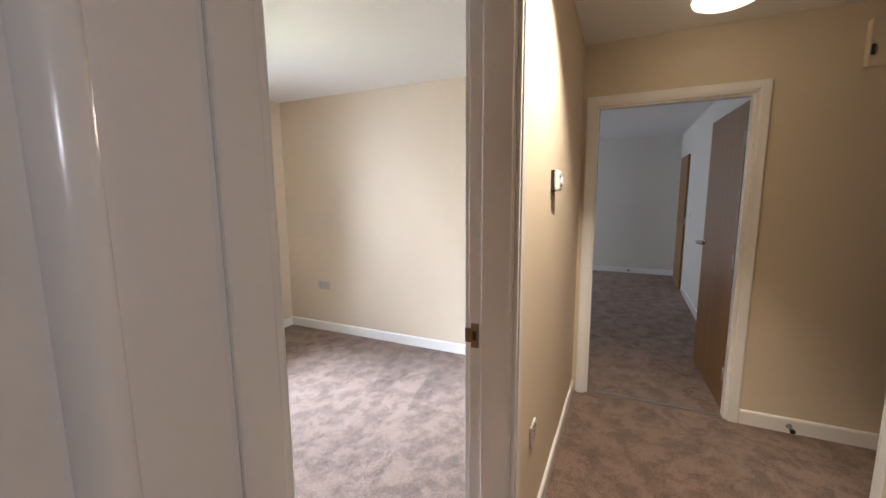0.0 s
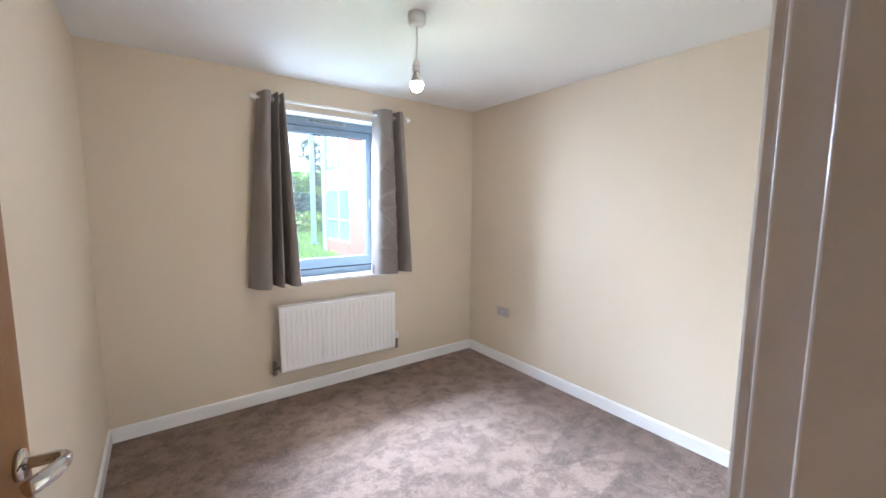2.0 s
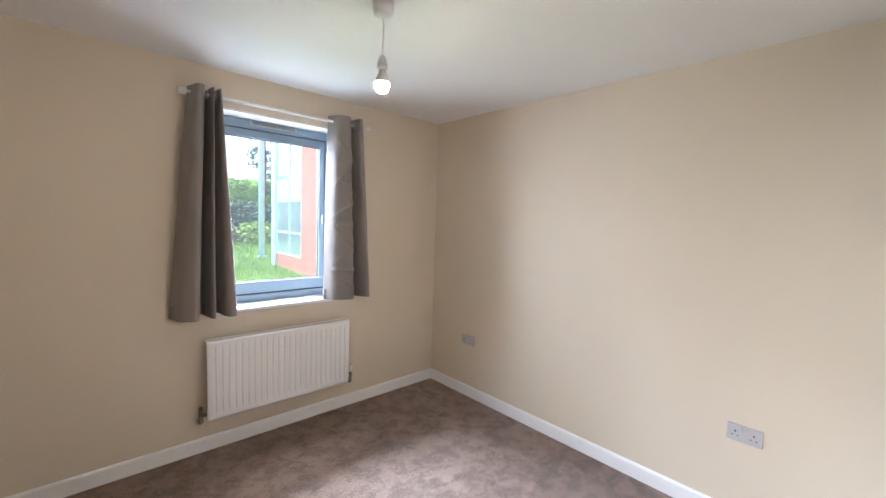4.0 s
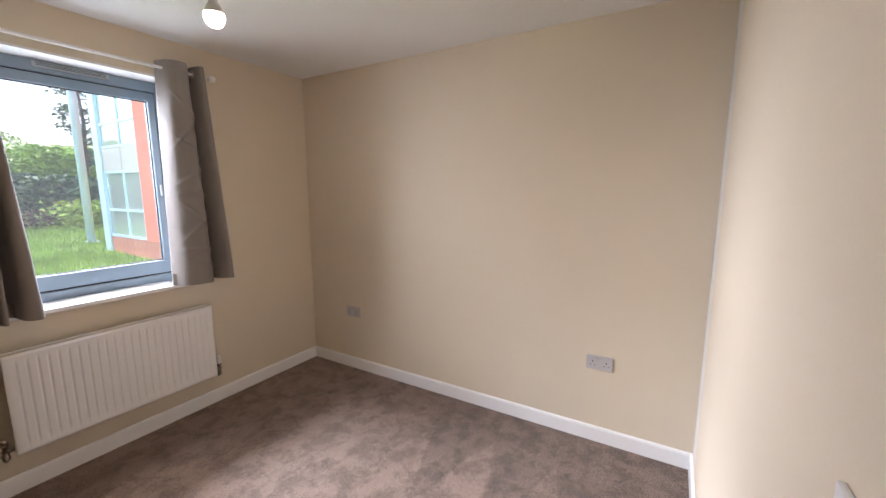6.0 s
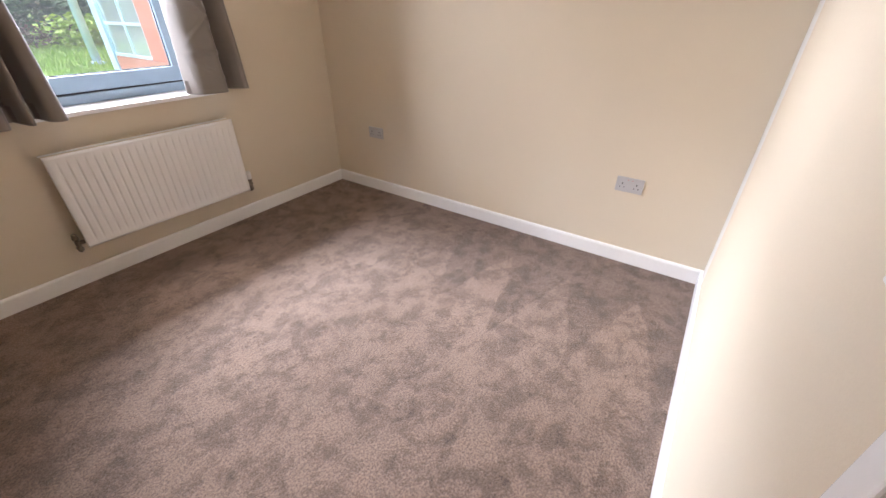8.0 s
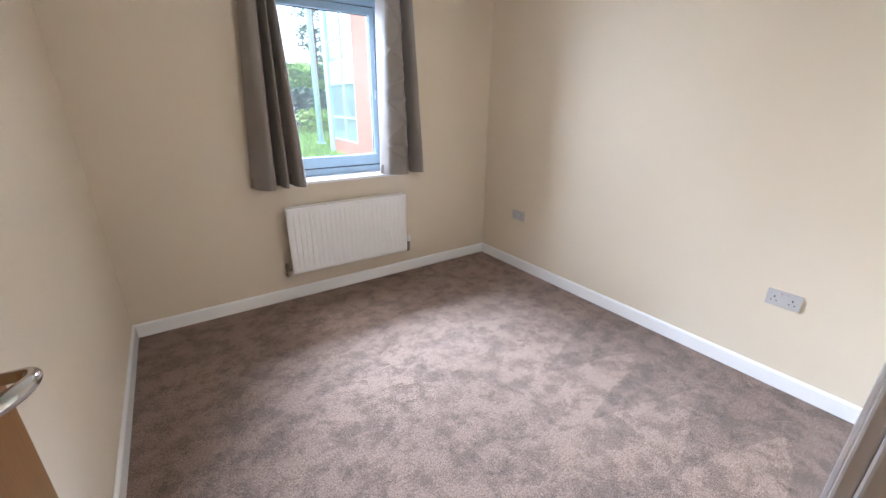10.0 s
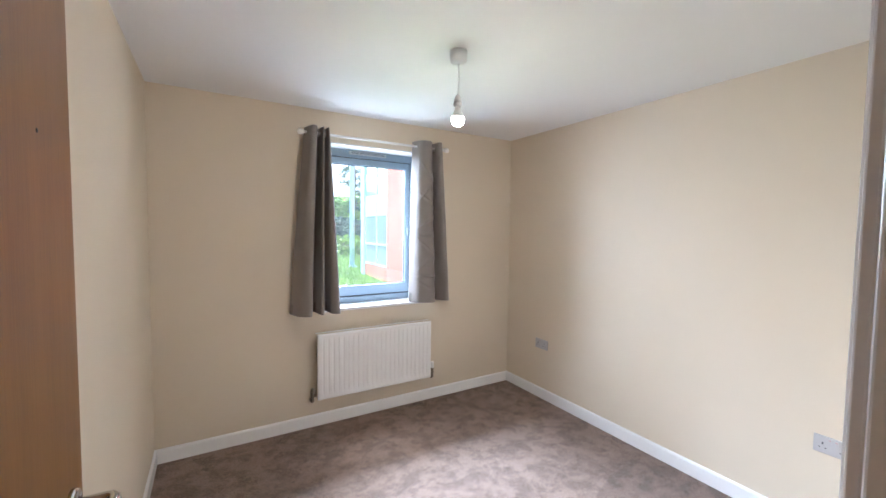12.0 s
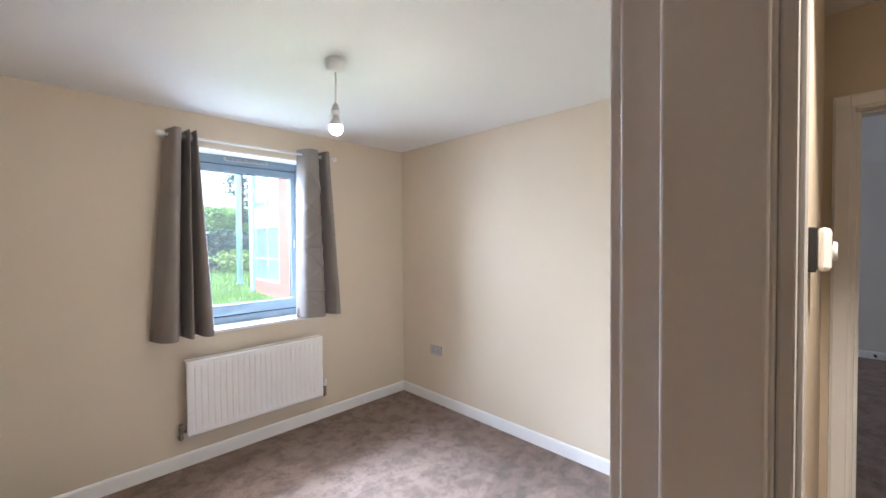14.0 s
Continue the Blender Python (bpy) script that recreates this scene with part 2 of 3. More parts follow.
def block(name, material, *boxes, parent=None, bevel=0.0, label=""):
    bm = bmesh.new()
    for b in boxes:
        box(bm, *b, bevel)
    return part(name, bm, material, parent, label)


def structure(name, material, label, category, *boxes, bevel=0.0):
    return tagged(block(name, material, *boxes, bevel=bevel), label, category, kind="structure")


def solid(name, material, label, category, cells, group=""):
    """A wall with openings, made of cells that butt end to end, welded."""
    bm = bmesh.new()
    for c in cells:
        box(bm, *c)
    bmesh.ops.remove_doubles(bm, verts=bm.verts[:], dist=1e-5)
    return tagged(part(name, bm, material), label, category, group, "structure")


def wall_hole_y(y0, y1, xa, xb, za, zb, hx0, hx1, hz0, hz1):
    """Cells of a wall that runs along x with one opening."""
    cells = [(xa, hx0, y0, y1, za, zb), (hx1, xb, y0, y1, za, zb), (hx0, hx1, y0, y1, hz1, zb)]
    if hz0 > za:
        cells.append((hx0, hx1, y0, y1, za, hz0))
    return cells


# ---------------- large structure ----------------
H = 2.40
YW, YH = -2.91, -3.05          # bedroom face and hall face of the door wall
XL = -2.90                     # left wall of the bedroom
XE = -0.285                    # end wall of the hall
DX0, DX1 = -2.888, -2.03        # bedroom door opening between linings
DH = 2.00
WX0, WX1, WZ0, WZ1 = -1.855, -0.985, 0.875, 2.165
EY0, EY1 = -3.987, -3.144        # end door opening
YS = -4.15                     # right wall of the next room
XF = 4.65

structure("floor", M_CARPET, "taupe brown cut-pile carpet with brushed patches", "carpet", (-4.4, 4.9, -5.4, YW - 0.04, -0.12, 0.0), (XL - 0.06, 4.9, YW - 0.04, 0.05, -0.12, 0.0))
structure("ceiling", M_CEIL, "matt white plastered bedroom ceiling", "ceiling", (XL, 0.0, YW, 0.0, H, H + 0.15))
structure("ceiling_hall", M_CEIL, "matt white plastered hall ceiling", "ceiling", (-4.3, XE, -5.3, YW - 0.002, H, H + 0.15))
structure("ceiling_next", M_CEIL, "matt white ceiling of the next room", "ceiling", (0.12, XF, YS, 0.0, H, H + 0.15))

solid("wall_window", M_WALL, "cream painted wall around the bedroom window", "wall",
      wall_hole_y(0.0, 0.32, XL - 0.12, 0.0, -0.1, H + 0.15, WX0 - 0.012, WX1 + 0.012, WZ0, WZ1 + 0.012))
structure("wall_right", M_WALL, "cream painted plain bedroom wall", "wall", (0.0, 0.12, YW, 0.32, -0.1, H + 0.15))
structure("wall_left", M_WALL, "cream painted wall beside the open door", "wall", (XL - 0.12, XL, YW, 0.0, -0.1, H + 0.15))
solid("wall_door", M_WALL, "cream painted wall with the bedroom doorway", "wall",
      [(-4.3, DX0 - 0.03, YH, YW, -0.1, H + 0.15), (DX1 + 0.03, XE, YH, YW, -0.1, H + 0.15), (DX0 - 0.03, DX1 + 0.03, YH, YW, DH + 0.03, H + 0.15)])
# hall end wall with the far doorway
solid("wall_hall_end", M_WALL, "cream painted hall end wall with a doorway", "wall",
      [(XE, XE + 0.12, YH, YW, -0.1, H + 0.15), (XE, XE + 0.12, EY1 + 0.03, YH, -0.1, H + 0.15), (XE, XE + 0.12, -5.3, EY0 - 0.03, -0.1, H + 0.15),
       (XE, XE + 0.12, EY0 - 0.03, EY1 + 0.03, DH + 0.03, H + 0.15)])
structure("wall_hall_side", M_WALL, "cream painted hall side wall", "wall", (-4.3, -0.86, -4.56, -4.44, -0.1, H + 0.15))
structure("wall_hall_back", M_WALL, "cream painted wall closing the hall", "wall", (-4.42, -4.3, -5.3, YH, -0.1, H + 0.15))
structure("wall_recess", M_WALL, "cream painted wall at the back of the recess", "wall", (-4.3, XE, -5.42, -5.3, -0.1, H + 0.15))
structure("wall_next_side", M_WALL2, "pale painted wall of the next room", "wall", (XE + 0.12, XF, YS - 0.12, YS, -0.1, H + 0.15))
structure("wall_next_far", M_WALL2, "pale painted far wall of the next room", "wall", (XF, XF + 0.12, YS - 0.12, 0.12, -0.1, H + 0.15))
structure("wall_next_left", M_WALL2, "pale painted wall backing the bedroom", "wall", (XE + 0.12, 0.12, YW - 0.09, YW - 0.001, -0.1, H + 0.15))
# the opening is unseen and assumed, placed to keep light off the far wall
solid("wall_next_window", M_WALL2, "pale painted window wall of the next room", "wall",
      wall_hole_y(0.0, 0.12, 0.12, XF, -0.1, H + 0.15, 2.9, 3.9, 0.85, 2.15))
structure("ceiling_lobby", M_CEIL, "matt white ceiling above the far doorway", "ceiling", (XE + 0.12, 0.12, YS, YW - 0.09, H, H + 0.15))


def skirting(name, along, a, b, at, side, z1=0.092):
    """A skirting board with a rounded top edge; side is the way it faces."""
    t = 0.015 * side
    prof = [(0, 0), (t, 0), (t, z1 - 0.012), (t * 0.75, z1 - 0.004), (t * 0.35, z1), (0, z1)]
    bm = bmesh.new()
    ends = []
    for s in (a, b):
        ends.append([bm.verts.new((s, at + d, z) if along == "x" else (at + d, s, z)) for d, z in prof])
    n = len(prof)
    for i in range(n):
        bm.faces.new((ends[0][i], ends[0][(i + 1) % n], ends[1][(i + 1) % n], ends[1][i]))
    bm.faces.new(ends[0])
    bm.faces.new(ends[1])
    return tagged(part(name, bm, M_GLOSS), "white gloss painted skirting board", "skirting", "skirting boards", "structure")


skirting("baseboard", "x", XL, 0.0, 0.0, -1)
skirting("baseboard", "y", YW, -0.015, 0.0, -1)
skirting("baseboard", "y", YW, -0.015, XL, 1)
skirting("baseboard", "x", DX1 + 0.075, -0.015, YW, 1)
skirting("baseboard", "x", DX1 + 0.075, XE - 0.02, YH, -1)
skirting("baseboard", "x", -4.3, DX0 - 0.22, YH, -1)
skirting("baseboard", "y", -5.3, EY0 - 0.069, XE, -1)
skirting("baseboard", "y", YS, -0.2, XF, -1)
skirting("baseboard", "x", XE + 0.14, 3.25, YS, 1)


def architrave(bm, along, lo, hi, top, face, out, width=0.062, floor=0.0, skip=False):
    """Three moulded boards round an opening lo..hi on a wall's face; out is +1 or -1 for the way they face."""
    def board(u0, u1, z0, z1, d, e):
        lo_, hi_ = min(face + d * out, face + e * out), max(face + d * out, face + e * out)
        if along == "x":
            box(bm, u0, u1, lo_, hi_, z0, z1, 0.003)
        else:
            box(bm, lo_, hi_, u0, u1, z0, z1, 0.003)
    w = width
    for d, e, ins, cut in ((0, 0.014, 0.0, 0.0), (0.013, 0.019, 0.012, 0.006)):
        if not skip:
            board(lo - w + cut, lo - ins, floor, top + w - cut, d, e)
        board(hi + ins, hi + w - cut, floor, top + w - cut, d, e)
        board(lo - ins + 0.0005, hi + ins - 0.0005, top + ins, top + w - cut, d, e)


def door_frame(name, along, lo, hi, f0, f1, stop, label):
    """Linings, stops and architraves; f0 and f1 are the two wall faces, stop the span of the stop bead."""
    root = thing(name, label, "door frame", kind="structure")
    def put(n, *bs):
        bm = bmesh.new()
        for u0, u1, v0, v1, z0, z1 in bs:
            if along == "x":
                box(bm, u0, u1, v0, v1, z0, z1, 0.0045, 3)
            else:
                box(bm, v0, v1, u0, u1, z0, z1, 0.0045, 3)
        part(n, bm, M_GLOSS, root)
    put("lining", (lo - 0.03, lo, f0, f1, 0, DH))
    put("lining", (hi, hi + 0.03, f0, f1, 0, DH))
    put("lining_head", (lo - 0.03, hi + 0.03, f0, f1, DH, DH + 0.03))
    put("stop_bead", (lo - 0.001, lo + 0.012, stop[0], stop[1], 0, DH - 0.001))
    put("stop_bead", (hi - 0.012, hi + 0.001, stop[0], stop[1], 0, DH - 0.001))
    put("stop_bead", (lo + 0.012, hi - 0.012, stop[0], stop[1], DH - 0.012, DH - 0.001))
    for face, out in ((f0, -1), (f1, 1)):
        bm = bmesh.new()
        architrave(bm, along, lo - 0.006, hi + 0.006, DH + 0.004, face, out, skip=along == "x" and out > 0)
        part("architrave", bm, M_GLOSS, root)
    return root


bed_frame = door_frame("door_frame_1", "x", DX0, DX1, YH, YW, (YH + 0.004, -2.955), "white gloss painted bedroom door frame")
block("casing_panel", M_GLOSS, (DX0 - 0.24, DX0 - 0.0685, YH - 0.0188, YH, 0, DH + 0.066), parent=bed_frame, bevel=0.001)
bm = bmesh.new()
tube(bm, [(DX0 - 0.150, YH - 0.017, 0.0), (DX0 - 0.150, YH - 0.017, DH + 0.066)], 0.016, 20)
part("casing_bead", bm, M_GLOSS, bed_frame)
block("strike_plate", M_BRASS, (DX1 - 0.003, DX1 + 0.001, -2.944, -2.918, 0.955, 1.035), (DX1 - 0.006, DX1 - 0.001, -2.921, -2.900, 0.972, 1.018),
      parent=bed_frame, bevel=0.0008, label="dark steel latch plate")
block("latch_hole", M_DARKP, (DX1 - 0.0042, DX1 - 0.002, -2.938, -2.924, 0.98, 1.01), parent=bed_frame, label="dark latch hole")
door_frame("door_frame_2", "y", EY0, EY1, XE, XE + 0.12, (XE + 0.004, XE + 0.075), "white gloss painted far door frame")

# threshold strip under the far door
structure("trim", M_STEEL, "thin metal carpet threshold strip", "threshold", (XE + 0.03, XE + 0.06, EY0, EY1, 0.0, 0.004), bevel=0.001)


def lever(parent, rose_at, out, along):
    """A lever handle on a round rose: out is the way it stands off, along the way the lever points."""
    o, a = Vector(out), Vector(along)
    h = part("door_handle", (lambda bm: (lathe(bm, [(0.0265, 0), (0.0265, 0.006), (0.024, 0.009), (0.012, 0.010)], rose_at, out), bm)[1])(bmesh.new()), M_CHROME, parent, "polished chrome lever handle")
    p = Vector(rose_at)
    bm = bmesh.new()
    path, radii = [], []
    for i in range(6):
        path.append(p + o * (0.008 + 0.008 * i))
        radii.append(0.010)
    for i in range(1, 9):
        s = i / 8 * math.pi / 2
        path.append(p + o * (0.048 + 0.014 * math.sin(s)) + a * (0.018 * (1 - math.cos(s))))
        radii.append(0.0102)
    for i in range(1, 15):
        s = i / 14
        path.append(p + o * (0.062 - 0.034 * s * s) + a * (0.018 + 0.060 * s) + Vector((0, 0, -0.006 * s * s)))
        radii.append(0.0102 + 0.0035 * math.sin(s * 2.2))
    tube(bm, path, radii, 14)
    part("lever", bm, M_CHROME, h)
    return h


def door_leaf(name, w, label, handle_sides, hinge_marks=True, spy=False):
    """A flush veneered leaf: hinge axis at the origin, leaf along +x, thickness towards -y."""
    root = thing(name, label, "door", kind="structure")
    block("leaf", M_OAK, (0.002, w, -0.044, 0.0, 0.008, 1.985), parent=root, bevel=0.0012)
    for s in handle_sides:
        y = 0.0 if s > 0 else -0.044
        lever(root, (w - 0.058, y, 1.042), (0, s, 0), (-1, 0, 0))
    if hinge_marks:
        for z in (0.25, 1.0, 1.76):
            bm = bmesh.new()
            tube(bm, [(0, 0.004, z - 0.045), (0, 0.004, z + 0.045)], 0.006, 10)
            box(bm, 0.001, 0.028, -0.0005, 0.0012, z - 0.045, z + 0.045)
            part("hinge", bm, M_STEEL, root)
    block("latch_plate", M_STEEL, (w - 0.001, w + 0.001, -0.034, -0.010, 0.98, 1.08), parent=root)
    return root


bed_door = door_leaf("door_1", 0.830, "open flush oak-veneered bedroom door", (1, -1))
bed_door.matrix_world = pose(DX0 + 0.057, YW + 0.006, 0, 0, 0, 86.8) @ Matrix.Diagonal((1, -1, 1, 1))
bm = bmesh.new()
lathe(bm, [(0.0035, -0.001), (0.0035, 0.0006), (0.002, 0.0008)], (0.70, 0.0, 1.665), (0, 1, 0), 8)
part("nail_hole", bm, M_DARKP, bed_door, "small dark nail hole")
far_door = door_leaf("door_2", 0.836, "open flush oak-veneered door to the next room", (1, -1))
far_door.matrix_world = pose(XE + 0.124, EY0 + 0.004, 0, 0, 0, 3)
cup_door = door_leaf("door_3", 0.78, "closed flush oak-veneered door in the next room", (1,))
cup_door.matrix_world = pose(4.30, YS + 0.03, 0, 0, 0, 180) @ Matrix.Diagonal((1, -1, 1, 1))

# ---------------- window ----------------
win = thing("window_1", "grey-blue aluminium casement window with clear glass", "window", kind="structure")
FY0, FY1 = 0.16, 0.235
def ring(name, x0, x1, z0, z1, ws, y0, y1, m, parent, bevel=0.003):
    """Four mitre-less rails: ws are the widths left, right, bottom, top."""
    l, r, b, t = ws
    for n, bx in (("rail", (x0, x1, y0, y1, z0, z0 + b)), ("rail", (x0, x1, y0, y1, z1 - t, z1)),
                  ("stile", (x0, x0 + l, y0, y1, z0 + b, z1 - t)), ("stile", (x1 - r, x1, y0, y1, z0 + b, z1 - t))):
        block(name + "_" + n, m, bx, parent=parent, bevel=bevel)


ring("frame", WX0, WX1, 0.90, WZ1, (0.045, 0.045, 0.048, 0.062), FY0, FY1, M_FRAME, win)
ring("seal", WX0 + 0.045, WX1 - 0.045, 0.948, WZ1 - 0.062, (0.007, 0.007, 0.010, 0.007), FY0 + 0.012, FY1 - 0.01, M_SEAL, win, 0)
sash = block("sash_rail", M_FRAME, (WX0 + 0.052, WX1 - 0.052, FY0 - 0.004, 0.199, 0.958, 1.04), parent=win, bevel=0.004)
block("sash_rail", M_FRAME, (WX0 + 0.052, WX1 - 0.052, FY0 - 0.004, 0.199, 2.045, 2.096), parent=win, bevel=0.004)
block("sash_stile", M_FRAME, (WX0 + 0.052, WX0 + 0.092, FY0 - 0.004, 0.199, 1.04, 2.045), parent=win, bevel=0.004)
block("sash_stile", M_FRAME, (WX1 - 0.092, WX1 - 0.052, FY0 - 0.004, 0.199, 1.04, 2.045), parent=win, bevel=0.004)
for bx in ((WX0 + 0.092, WX1 - 0.092, 0.172, 0.180, 1.04, 1.046), (WX0 + 0.092, WX1 - 0.092, 0.172, 0.180, 2.039, 2.045),
           (WX0 + 0.092, WX0 + 0.098, 0.172, 0.180, 1.046, 2.039), (WX1 - 0.098, WX1 - 0.092, 0.172, 0.180, 1.046, 2.039)):
    block("glazing_bead", M_SEAL, bx, parent=win)
pane = block("pane", M_PANE, (WX0 + 0.09, WX1 - 0.09, 0.190, 0.196, 1.035, 2.05), parent=win)
pane.visible_shadow = False
vent = block("trickle_vent", M_SPAND, (-1.585, -1.262, FY0 - 0.018, FY0, 2.128, 2.156), parent=win, bevel=0.004, label="pale grey trickle vent")
for k in range(3):
    block("vent_slot", M_SEAL, (-1.57, -1.277, FY0 - 0.0195, FY0 - 0.017, 2.134 + k * 0.007, 2.1365 + k * 0.007), parent=vent)
wh = block("window_handle", M_FRAME, (WX1 - 0.080, WX1 - 0.062, FY0 - 0.010, FY0 - 0.003, 1.49, 1.55), parent=win, bevel=0.004, label="pale grey window handle")
block("handle_grip", M_SPAND, (WX1 - 0.078, WX1 - 0.064, FY0 - 0.026, FY0 - 0.010, 1.46, 1.53), parent=wh, bevel=0.006)
# plastered white linings of the reveal
structure("reveal", M_CEIL, "white painted plaster window reveal", "reveal",
          (WX0 - 0.012, WX0, 0.002, FY1, 0.90, WZ1), (WX1, WX1 + 0.012, 0.002, FY1, 0.90, WZ1), (WX0 - 0.012, WX1 + 0.012, 0.002, FY1, WZ1, WZ1 + 0.012))
structure("window_sill", M_GLOSS, "white gloss painted window board", "window sill", (WX0 - 0.011, WX1 + 0.011, -0.001, FY0, 0.876, 0.90), (WX0 - 0.03, WX1 + 0.03, -0.03, -0.001, 0.876, 0.90), bevel=0.004)
structure("outer_sill", M_FRAME, "grey-blue metal outer sill", "window sill", (WX0 - 0.012, WX1 + 0.012, FY1, 0.40, 0.876, 0.90), bevel=0.003)


# ---------------- curtains ----------------
pole = thing("curtain_pole", "thin white extendable metal curtain pole", "curtain pole")
PZ, PY = 2.205, -0.085
bm = bmesh.new(); tube(bm, [(-1.985, PY, PZ), (-1.12, PY, PZ)], 0.0095, 14); part("rod", bm, M_SATIN, pole)
bm = bmesh.new(); tube(bm, [(-1.13, PY, PZ), (-0.825, PY, PZ)], 0.0078, 14); part("inner_rod", bm, M_SATIN, pole)
for x, s in ((-1.985, -1), (-0.825, 1)):
    bm = bmesh.new()
    lathe(bm, [(0.010, 0), (0.017, 0.003), (0.020, 0.012), (0.020, 0.030), (0.016, 0.042), (0.008, 0.046)], (x, PY, PZ), (s, 0, 0), 20)
    part("finial", bm, M_SATIN, pole)
for x in (-1.962, -0.842):
    bm = bmesh.new()
    lathe(bm, [(0.019, 0), (0.019, 0.006), (0.014, 0.010)], (x, 0.0, PZ), (0, -1, 0), 18)
    tube(bm, [(x, 0.0, PZ), (x, PY + 0.008, PZ)], 0.0055, 10)
    part("bracket", bm, M_SATIN, pole)


def spline(pts, t):
    """A smooth line through a few plan points, t from 0 to 1."""
    n = len(pts) - 1
    f = min(t * n, n - 1e-6)
    i = int(f)
    u = f - i
    p = [pts[max(i - 1, 0)], pts[i], pts[i + 1], pts[min(i + 2, n)]]
    return [0.5 * (2 * p[1][k] + (p[2][k] - p[0][k]) * u + (2 * p[0][k] - 5 * p[1][k] + 4 * p[2][k] - p[3][k]) * u * u
                   + (3 * p[1][k] - p[0][k] - 3 * p[2][k] + p[3][k]) * u ** 3) for k in (0, 1)]


def curtain(top, bottom, z0, z1, label, crumple, rings_at):
    root = thing("curtain", label, "curtain", "grey curtains")
    nu, nv = 150, 190
    bm = bmesh.new()
    grid = []
    for j in range(nv + 1):
        v = j / nv                      # 0 at the heading, 1 at the hem
        row = []
        for i in range(nu + 1):
            u = i / nu
            a, b = spline(top, u), spline(bottom, u)
            w = v ** 0.9
            x, y = a[0] + (b[0] - a[0]) * w, a[1] + (b[1] - a[1]) * w
            y = min(-0.014, max(-0.20, -0.090 + (y + 0.085) * 1.95))
            y += 0.004 * noise.noise((x * 9, v * 4, 3.1)) * v
            c = crumple(u, v)
            y -= c
            x += 0.3 * c
            z = z1 + (z0 - z1) * v + 0.004 * noise.noise((u * 6, v * 2, 7.7)) * v
            row.append(bm.verts.new((x, y, z)))
        grid.append(row)
    for j in range(nv):
        for i in range(nu):
            f = bm.faces.new((grid[j][i], grid[j][i + 1], grid[j + 1][i + 1], grid[j + 1][i]))
            f.smooth = True
    cloth = part("cloth", bm, M_CURT, root)
    so = cloth.modifiers.new("thickness", "SOLIDIFY")
    so.thickness = 0.0025
    bm = bmesh.new()                    # stitched hem, a doubled fold of cloth
    for j0, j1 in ((nv - 10, nv),):
        rows = []
        for j in (j0, j1):
            v = j / nv
            r = []
            for i in range(nu + 1):
                p = [spline(top, i / nu), spline(bottom, i / nu)]
                w = v ** 0.9
                r.append(bm.verts.new((p[0][0] + (p[1][0] - p[0][0]) * w, p[0][1] + (p[1][1] - p[0][1]) * w + 0.004, z1 + (z0 - z1) * v + 0.004)))
            rows.append(r)
        for i in range(nu):
            bm.faces.new((rows[0][i], rows[0][i + 1], rows[1][i + 1], rows[1][i])).smooth = True
    part("hem", bm, M_LINING, root)
    for x in rings_at:
        bm = bmesh.new()
        n = 20
        tube(bm, [(x, PY + 0.021 * math.cos(2 * math.pi * k / n), PZ + 0.021 * math.sin(2 * math.pi * k / n)) for k in range(n + 1)], 0.0042, 8)
        part("eyelet", bm, M_STEEL, root, "dull silver eyelet")
    return root


def calm(u, v):
    return 0.0035 * noise.noise((u * 14, v * 5, 1.3)) * min(1, v * 3)


def creased(u, v):
    s = max(0.0, 1 - abs(u - 0.22) / 0.24)
    c = 0.0
    for cv, slope, h in ((0.18, 0.5, 0.006), (0.30, -0.6, 0.008), (0.36, 0.35, 0.006), (0.50, -0.3, 0.009), (0.58, 0.03, 0.009), (0.66, 0.5, 0.007), (0.74, -0.5, 0.006), (0.835, 0.02, 0.010), (0.90, 0.3, 0.005)):
        d = v - cv - slope * (u - 0.2)
        c += 1.7 * h * math.exp(-(d / 0.008) ** 2)
    return s * (c + 0.012 * noise.noise((u * 9, v * 13, 4.2))) + calm(u, v)


curtain([(-1.975, -0.060), (-1.945, -0.118), (-1.905, -0.112), (-1.893, -0.055), (-1.880, -0.050), (-1.868, -0.108), (-1.858, -0.112), (-1.850, -0.055), (-1.842, -0.052), (-1.832, -0.104), (-1.820, -0.110), (-1.815, -0.07)],
        [(-2.085, -0.055), (-2.04, -0.115), (-1.962, -0.138), (-1.938, -0.060), (-1.915, -0.048), (-1.893, -0.118), (-1.868, -0.125), (-1.850, -0.055), (-1.832, -0.055), (-1.808, -0.118), (-1.755, -0.128), (-1.728, -0.075)],
        0.892, 2.245, "grey-taupe eyelet curtain drawn into narrow folds", calm, (-1.93, -1.886, -1.862, -1.843, -1.824))
curtain([(-1.103, -0.055), (-1.075, -0.098), (-1.03, -0.112), (-0.985, -0.112), (-0.955, -0.090), (-0.940, -0.052), (-0.925, -0.050), (-0.910, -0.104), (-0.890, -0.116), (-0.872, -0.104), (-0.862, -0.060), (-0.850, -0.055)],
        [(-1.132, -0.060), (-1.09, -0.098), (-1.03, -0.118), (-0.965, -0.130), (-0.925, -0.105), (-0.905, -0.060), (-0.888, -0.052), (-0.860, -0.095), (-0.83, -0.120), (-0.797, -0.118), (-0.770, -0.085), (-0.756, -0.055)],
        0.905, 2.25, "grey-taupe eyelet curtain with a crumpled flat leading edge", creased, (-1.06, -0.965, -0.925, -0.865))

